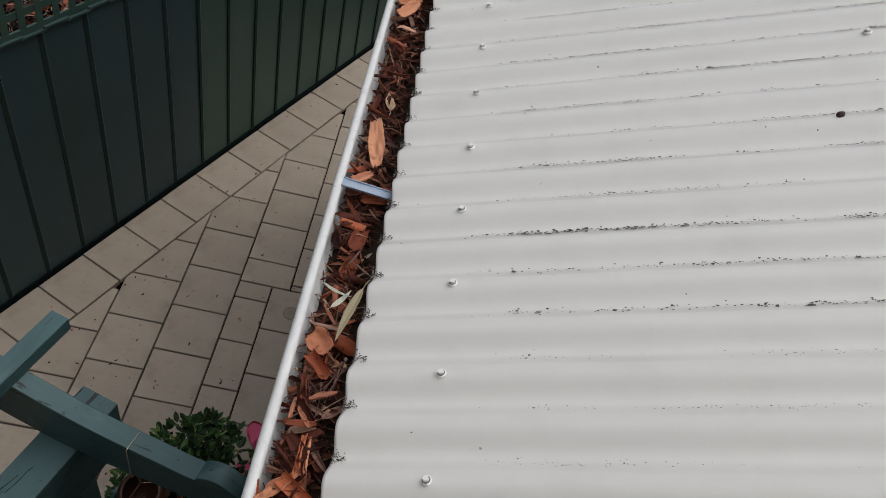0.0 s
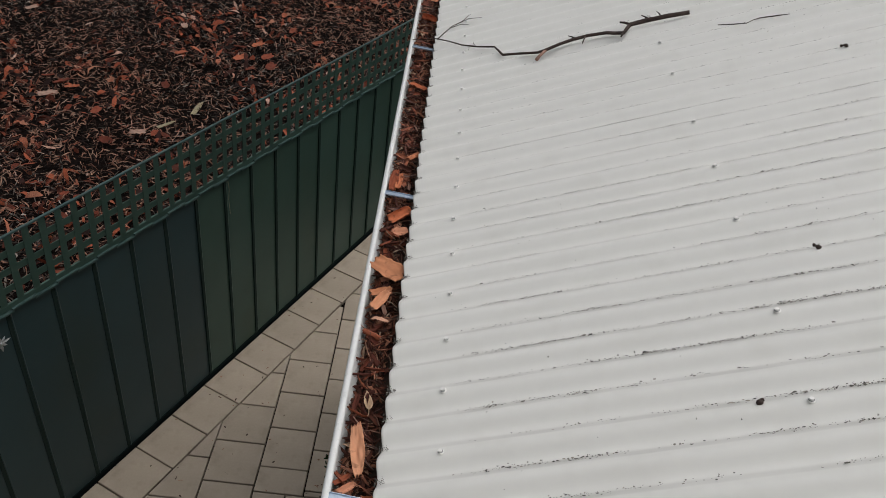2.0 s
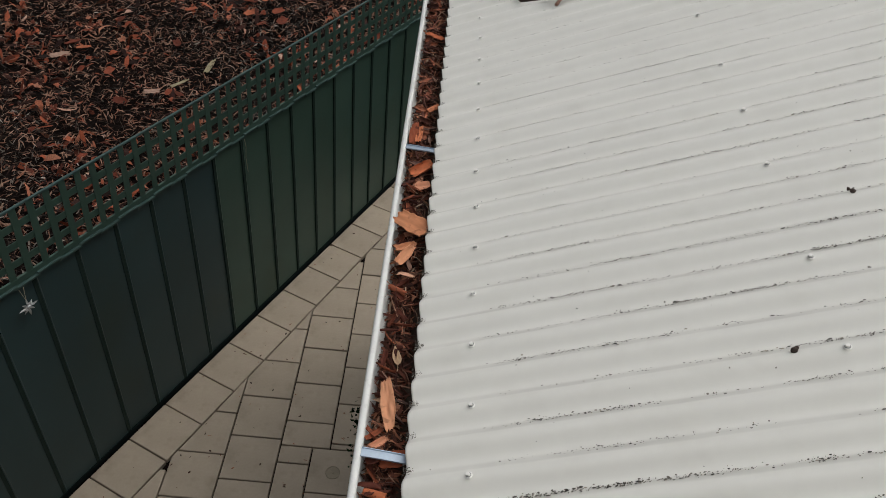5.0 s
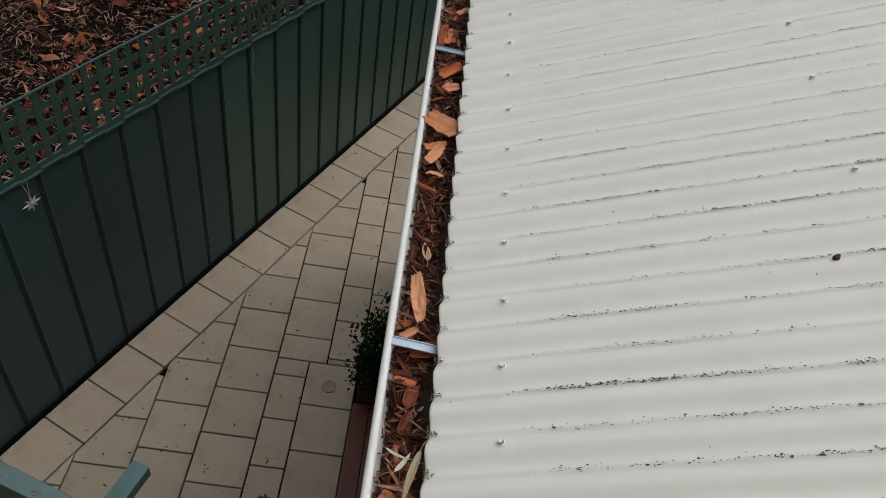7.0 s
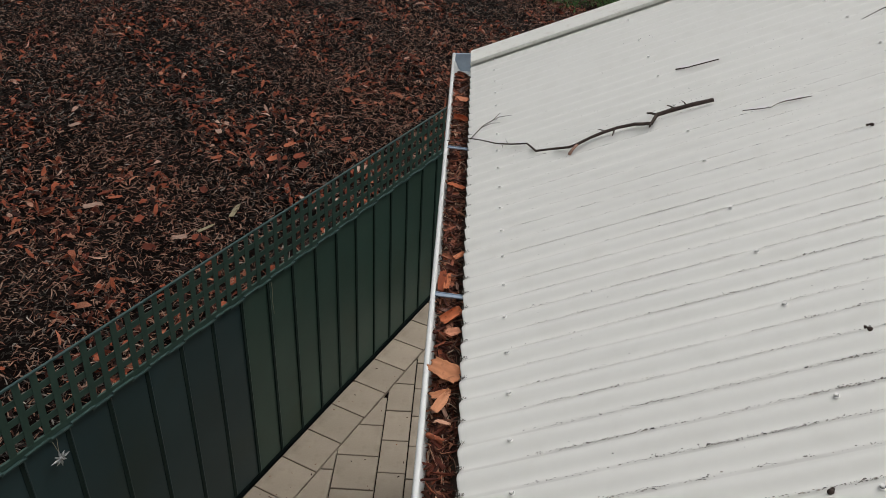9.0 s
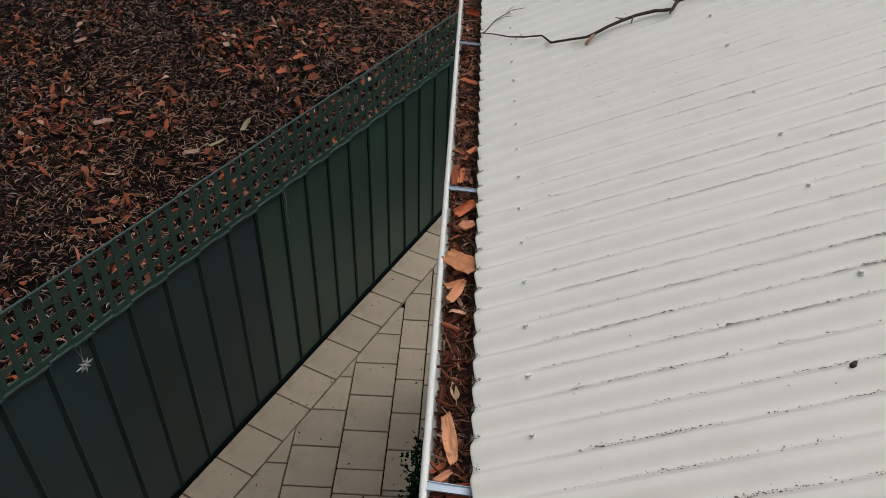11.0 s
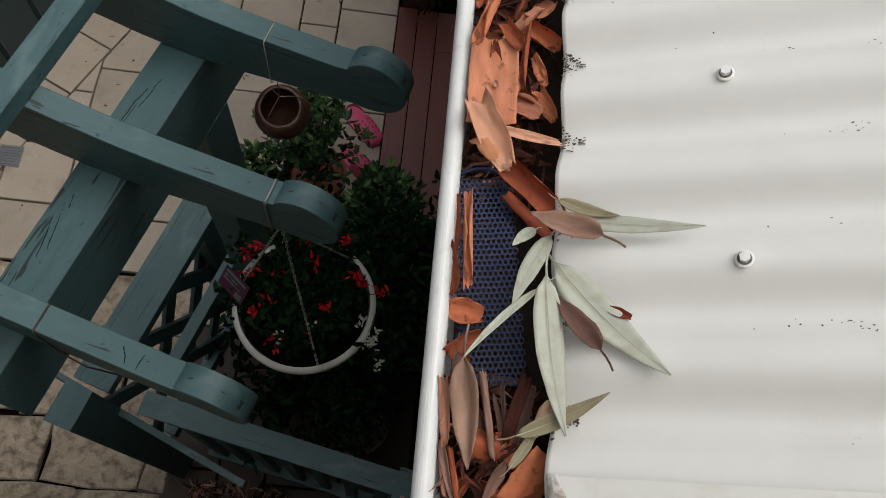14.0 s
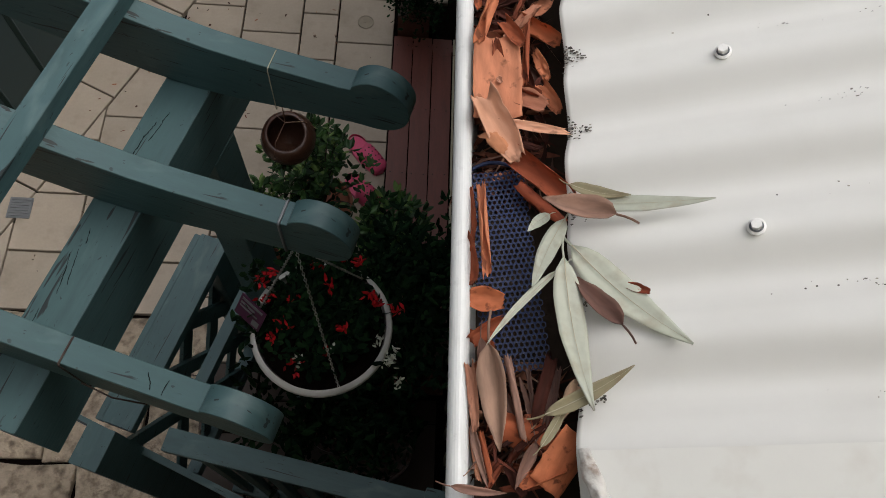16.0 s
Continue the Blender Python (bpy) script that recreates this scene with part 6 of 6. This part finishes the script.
def clog(x, y, yaw, tilt):
    """A slip-on clog 0.25 m long, toe along +x: thick sole, holed toe box, heel strap."""
    m = Matrix.Translation((x, y, GZ + 0.002)) @ Matrix.Rotation(yaw, 4, "Z") @ Matrix.Rotation(tilt, 4, "X")
    t = thing("clog", "pink foam slip-on clog with round vent holes standing on the pavers", "shoe", m, "pair of pink clogs")
    def half(u):                          # half width along the length, u from heel 0 to toe 1
        return 0.034 + 0.016 * math.sin(math.pi * min(1, u * 0.9)) if 0.1 < u < 0.86 else (0.034 * math.sqrt(max(0, 1 - ((0.1 - u) / 0.1) ** 2)) + 0.004 if u <= 0.1 else 0.044 * math.sqrt(max(0, 1 - ((u - 0.86) / 0.14) ** 2)) + 0.003)
    def x_of(u):
        return -0.125 + 0.25 * u
    n = 20
    ring = [(x_of(k / n), half(k / n)) for k in range(n + 1)] + [(x_of(k / n), -half(k / n)) for k in range(n, -1, -1)]
    bm = bmesh.new()
    lo = [bm.verts.new((a, b, 0.0)) for a, b in ring]
    hi = [bm.verts.new((a * 1.01, b * 1.02, 0.026)) for a, b in ring]
    bm.faces.new(lo)
    bm.faces.new(hi)
    for k in range(len(ring)):
        q = (k + 1) % len(ring)
        bm.faces.new((lo[k], lo[q], hi[q], hi[k]))
    bmesh.ops.recalc_face_normals(bm, faces=bm.faces[:])
    part("sole", bm, M_PINK, t)
    def dome(u, v):
        w = 0.42 + 0.57 * u
        a = math.pi * v
        h = 0.062 * math.sin(math.pi * (0.42 + 0.56 * u)) ** 0.6
        return (x_of(w), half(w) * 1.0 * math.cos(a), 0.024 + h * math.sin(a) ** 0.8)
    vs, fs = solid_sheet(dome, 12, 14, 0.004)
    soup("toe_box", vs, fs, M_PINK, t, smooth=True)
    for u in (0.18, 0.36, 0.54, 0.72):
        for v in (0.30, 0.43, 0.57, 0.70):
            p, pu, pv = (Vector(dome(u + a, v + b)) for a, b in ((0, 0), (0.02, 0), (0, 0.02)))
            nrm = (pu - p).cross(pv - p).normalized()
            if nrm.z < 0:
                nrm = -nrm
            part("vent_hole", lathe_bm([(0.0003, 0.0014), (0.0036, 0.0014), (0.0044, 0.0)], 8), M_COCO, t, "dark round vent hole", Matrix.Translation(p + nrm * 0.0035) @ nrm.to_track_quat("Z", "Y").to_matrix().to_4x4())
    def strap_at(u, v):
        a = math.pi * (0.5 + u)
        return (-0.060 + 0.062 * math.cos(a), 0.044 * math.sin(a), 0.040 + 0.018 * (v - 0.5) + 0.010 * math.cos(math.pi * (u - 0.5)))
    vs, fs = solid_sheet(strap_at, 16, 3, 0.003)
    soup("heel_strap", vs, fs, M_PINK, t, smooth=True)
    return t


clog(-0.480, 1.470, math.atan2(-0.137, 0.135), 0.0)
clog(-0.475, 1.250, math.atan2(-0.125, 0.135), 0.0)

# ---------------------------------------------------------------- yard beyond the fence
FN = Vector((-FDIR.y, FDIR.x, 0))


def yard_places(power, reach, seed_shift=0.0):
    def fn(g, n):
        s = g.uniform(-4.5, 16, n * 2)
        d = 0.06 + reach * g.random(n * 2) ** power
        x = F0.x + FDIR.x * s + FN.x * d
        y = F0.y + FDIR.y * s + FN.y * d
        ok = (y > 1.5) & (np.abs(x) < 0.75 * y + 2.5)
        x, y = x[ok][:n], y[ok][:n]
        bumps = 0.03 * np.sin(x * 3.1 + 1) * np.sin(y * 2.3) + 0.02 * np.sin(x * 7 + y * 5)
        return np.stack([x, y, YARD + 0.008 + 0.055 * g.random(len(x)) ** 1.5 + np.maximum(bumps, 0)], 1)
    return fn


def patch(c):
    return np.sin(c[:, 0] * 0.9 + 2.0) * np.sin(c[:, 1] * 0.8 + 0.4) + 0.6 * np.sin(c[:, 0] * 2.1 + c[:, 1] * 1.3) + 0.12 * (c[:, 0] + 4)


def brown_places(g, n):
    c = yard_places(1.35, 14.0)(g, n)
    return c[patch(c) + g.normal(0, 0.9, len(c)) > -0.5]


def grey_places(g, n):
    c = yard_places(1.35, 14.0)(g, n)
    return c[patch(c) + g.normal(0, 0.9, len(c)) <= 0.1]


stuff("yard_litter", litter(215000, brown_places, (0.036, 0.085), (0.005, 0.013), 9, 0.34, 0.25), M_LITTER, "red-brown gum leaf litter covering the yard", "leaf litter")
stuff("grey_litter", litter(125000, grey_places, (0.036, 0.085), (0.005, 0.013), 19, 0.34, 0.25), palette("grey_leaf_litter", [(0.0, (0.006, 0.005, 0.004)), (0.4, (0.03, 0.023, 0.019)), (0.75, (0.10, 0.082, 0.07)), (0.95, (0.20, 0.175, 0.155)), (1.0, (0.36, 0.31, 0.27))], spec=0.2), "weathered grey gum leaves scattered in patches", "leaf litter")


def bark_places(g, n):
    c = yard_places(1.2, 12.0)(g, n * 6)
    keep = np.sin(c[:, 0] * 2.3 + 0.7) * np.sin(c[:, 1] * 1.7 + 1.1) + 0.6 * np.sin(c[:, 0] * 5.1 + c[:, 1] * 3.7) + 1.6 * g.random(len(c)) > 1.05
    return c[keep][:n]


stuff("yard_bark", litter(15000, bark_places, (0.05, 0.13), (0.018, 0.055), 10, 0.4, 0.35), palette("yard_orange_bark", [(0.0, (0.008, 0.004, 0.003)), (0.25, (0.03, 0.009, 0.006)), (0.55, (0.15, 0.034, 0.017)), (0.85, (0.30, 0.075, 0.035)), (0.95, (0.36, 0.16, 0.10)), (1.0, (0.50, 0.33, 0.26))], spec=0.2), "orange-red bark flakes scattered over leaf litter", "bark")


def paving_places(g, n):
    x = g.uniform(-2.0, -0.4, n)
    y = g.uniform(0.7, 4.6, n)
    ok = (x - F0.x) * FDIR.y - (y - F0.y) * FDIR.x > 0.03
    return np.stack([x, y, np.full(n, GZ + 0.004)], 1)[ok]


stuff("paving_litter", litter(260, paving_places, (0.005, 0.024), (0.003, 0.010), 13, 0.1, 0.2), M_DEBRIS, "few small dark leaf bits on the pavers", "leaf litter")


def court_places(g, n):
    x = g.uniform(-0.98, -0.60, n)
    y = g.uniform(-0.66, -0.30, n)
    return np.stack([x, y, GZ + 0.01 + 0.02 * g.random(n)], 1)


stuff("court_litter", litter(420, court_places, (0.04, 0.09), (0.005, 0.014), 12, 0.2, 0.2), M_LITTER, "dry leaf litter on the ground below the balustrade", "leaf litter")
M_YPALE = palette("weathered_pale_bark", [(0.0, (0.26, 0.17, 0.13)), (1.0, (0.42, 0.27, 0.21))], by="object", fine=50, var=0.25, spec=0.2)
GREENSTRIP, PINKISH = recoloured(STRIP, M_OLIVELEAF), recoloured(FLAT, M_YPALE)
for (x, y, yaw, me, sc, lab) in ((-2.50, 5.33, 0.2, PINKISH, 1.25, "pale pink bark flake on the leaf litter"), (-2.15, 5.83, 1.5, GREENSTRIP, 2.3, "long pale green leaf strip on leaf litter"),
                                 (-2.32, 5.50, 0.9, GREENSTRIP, 1.7, "pale curved leaf strip on leaf litter"), (-3.44, 5.77, 0.45, PINKISH, 1.6, "weathered pale bark sheet on leaf litter"),
                                 (-4.35, 7.48, 0.9, PINKISH, 1.3, "small pale bark flake on leaf litter"), (-2.78, 7.53, 2.0, PINKISH, 1.2, "small pale bark flake on leaf litter")):
    ob = new("bark_flake", me)
    ob.matrix_world = Matrix.Translation((x, y, YARD + 0.075)) @ Matrix.Rotation(yaw, 4, "Z") @ Matrix.Diagonal((sc, sc, sc, 1))
    tagged(ob, lab, "bark", "bark flakes on the yard")
M_YBARK = palette("yard_red_bark", [(0.0, (0.09, 0.022, 0.013)), (0.6, (0.20, 0.05, 0.026)), (1.0, (0.36, 0.11, 0.055))], by="object", fine=50, var=0.25, spec=0.2)
ORANGE = [recoloured(bark_mesh(80 + i, 0.12, 0.07, 70, 0.10, 0.3), M_YBARK) for i in range(3)]
for i, (x, y) in enumerate(((-1.85, 8.14), (-1.68, 7.76), (-1.37, 7.53), (-3.03, 8.41), (-1.29, 9.29), (-1.57, 8.97), (-3.58, 6.10), (-3.42, 6.02), (-3.30, 5.95), (-1.90, 6.75), (-2.05, 6.95), (-1.80, 7.05), (-1.72, 6.85), (-2.12, 7.2), (-1.95, 7.3), (-2.55, 6.2), (-2.95, 5.6), (-2.7, 5.15), (-2.62, 6.9))):
    ob = new("bark_flake", ORANGE[i % 3])
    sc = rng.uniform(0.8, 1.3)
    ob.matrix_world = Matrix.Translation((x, y, YARD + 0.07)) @ Matrix.Rotation(rng.uniform(0, 6.28), 4, "Z") @ Matrix.Rotation(rng.uniform(-0.3, 0.3), 4, "X") @ Matrix.Diagonal((sc, sc, sc, 1))
    tagged(ob, "red-orange bark flake on the leaf litter", "bark", "bark flakes on the yard")
bush = thing("green_bush", "low bright green bush at the far yard edge", "bush", pose(2.8, 14.5, YARD))
into(bush, part("stem", tube_bm([(2.8, 14.5, YARD), (2.75, 14.55, YARD + 0.15)], [0.05, 0.03], 7), M_TWIG))
leaves_bm(71, 7000, (2.95, 14.65, YARD + 0.10), (1.0, 1.1, 0.12), 0.12, 0.03, M_GRASS, "crown", bush, up=1.2)

# ---------------------------------------------------------------- paving
paving = thing("paving", "beige square concrete pavers with dark joints", "paving", kind="structure")
BORDER = 0.325                       # width of the course along the fence


def clip(poly, p, n):
    """The part of a polygon on the side of the line through p that n points to."""
    out = []
    for a, b in zip(poly, poly[1:] + poly[:1]):
        da, db = (a - p).dot(n), (b - p).dot(n)
        if da >= 0:
            out.append(a)
        if (da < 0) != (db < 0):
            out.append(a + (b - a) * (da / (da - db)))
    return out


def slab(poly, z0, z1, material, name="paver", shrink=0.0045, chamfer=0.003):
    c = sum(poly, Vector((0, 0))) / len(poly)
    area = 0.5 * abs(sum(a.x * b.y - a.y * b.x for a, b in zip(poly, poly[1:] + poly[:1])))
    if area < 0.002:
        return None
    def inset(k):
        n = len(poly)
        res = []
        for i in range(n):
            a, b, d = poly[i - 1], poly[i], poly[(i + 1) % n]
            e1, e2 = (b - a).normalized(), (d - b).normalized()
            n1, n2 = Vector((-e1.y, e1.x)), Vector((-e2.y, e2.x))
            if n1.dot(c - b) < 0:
                n1 = -n1
            if n2.dot(c - b) < 0:
                n2 = -n2
            m = n1 + n2
            m = m / max(0.35, m.dot(n1)) if m.length > 1e-6 else n1
            res.append(b + m * k)
        return res
    tilt = rng.uniform(-0.0015, 0.0015)
    p0, p1 = inset(shrink), inset(shrink + chamfer)
    verts = [(q.x - c.x, q.y - c.y, z0) for q in p0] + [(q.x - c.x, q.y - c.y, z1 - chamfer + tilt) for q in p0] + [(q.x - c.x, q.y - c.y, z1 + tilt) for q in p1]
    n = len(poly)
    faces = [tuple(range(2 * n, 3 * n))]
    for i in range(n):
        j = (i + 1) % n
        faces += [(i, j, n + j, n + i), (n + i, n + j, 2 * n + j, 2 * n + i)]
    return soup(name, verts, faces, material, paving, m=Matrix.Translation((c.x, c.y, 0)))


V2 = lambda x, y: Vector((x, y))
fp, fd2, fn2 = V2(F0.x, F0.y), V2(FDIR.x, FDIR.y), V2(FDIR.y, -FDIR.x)
inner = fp + fn2 * BORDER
T = 0.3085


def column(x0, x1, phase, y0, y1):
    k = math.floor((y0 - phase) / T)
    while phase + k * T < y1:
        a, b = max(phase + k * T, y0), min(phase + (k + 1) * T, y1)
        k += 1
        if b - a < 0.02:
            continue
        poly = clip([V2(x0, a), V2(x1, a), V2(x1, b), V2(x0, b)], inner, fn2)
        if len(poly) > 2:
            # Pavers under pergola and shrubs take the copy darkened for shade.
            slab(poly, GZ - 0.03, GZ, M_SHADEPAVER if x0 > -1.25 and b < 0.62 else M_PAVER)


SPLIT = 2.490
column(-0.380, -0.085, 3.72, SPLIT, 5.6)
column(-0.582, -0.380, 2.840, SPLIT, 5.6)
column(-0.888, -0.582, 2.675, SPLIT, 5.6)
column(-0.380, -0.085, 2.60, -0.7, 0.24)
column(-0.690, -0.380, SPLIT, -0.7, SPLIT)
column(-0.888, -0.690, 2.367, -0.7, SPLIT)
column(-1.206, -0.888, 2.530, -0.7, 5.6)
column(-1.518, -1.206, 2.385, 0.58, 5.6)
column(-1.825, -1.518, 1.325, 0.58, 5.6)
column(-2.132, -1.825, 1.18, 0.58, 5.6)
column(-2.440, -2.132, 1.02, 0.58, 5.6)
column(-2.750, -2.440, 1.13, 0.58, 5.6)
for i in range(-13, 12):
    s = i * 0.3095 + 0.19
    a, b = fp + fd2 * s + fn2 * 0.022, fp + fd2 * (s + 0.3095) + fn2 * 0.022
    w = fn2 * (BORDER - 0.022)
    slab([a, b, b + w, a + w], GZ - 0.03, GZ, M_PAVER)
cap_ring = part("drain_cap", lathe_bm([(0.001, 0.003), (0.007, 0.003), (0.007, 0.001), (0.040, 0.001), (0.041, 0.003), (0.044, 0.003), (0.044, 0.0)], 32), M_CAPRING, paving, "round inspection cap set in a paver", m=Matrix.Translation((-0.540, 2.325, GZ + 0.001)))
grate = thing("drain_grate", "small square grey metal drain grate in the paving", "drain", pose(-2.12, 1.09, GZ))
into(grate, part("rim", box_bm(-0.055, 0.055, -0.055, 0.055, 0.0, 0.006, 0.001), M_GRATE, None, m=pose(-2.12, 1.09, GZ)))
for i in range(7):
    into(grate, part("bar", box_bm(-0.046, 0.046, -0.003, 0.003, 0.005, 0.010, 0.001), M_GRATE, None, m=pose(-2.12, 1.09 - 0.042 + i * 0.014, GZ)))

# rough split stones where the court goes on
g5 = random.Random(55)
ys = 0.575
while ys > -0.76:
    h = g5.uniform(0.26, 0.40)
    x = -3.1 + g5.uniform(0, 0.2)
    while x < -1.12:
        w = g5.uniform(0.24, 0.46)
        j = lambda: g5.uniform(-0.014, 0.014)
        x1 = min(x + w, -1.10)
        poly = [V2(x + j(), ys - h + j()), V2((x + x1) / 2, ys - h + j()), V2(x1 + j(), ys - h + j()), V2(x1 + j(), ys - h / 2), V2(x1 + j(), ys + j()), V2((x + x1) / 2, ys + j()), V2(x + j(), ys + j()), V2(x + j(), ys - h / 2)]
        slab(poly, GZ - 0.03, GZ + g5.uniform(0, 0.006), M_STONE, "stone", 0.007, 0.006)
        x = x1
    ys -= h
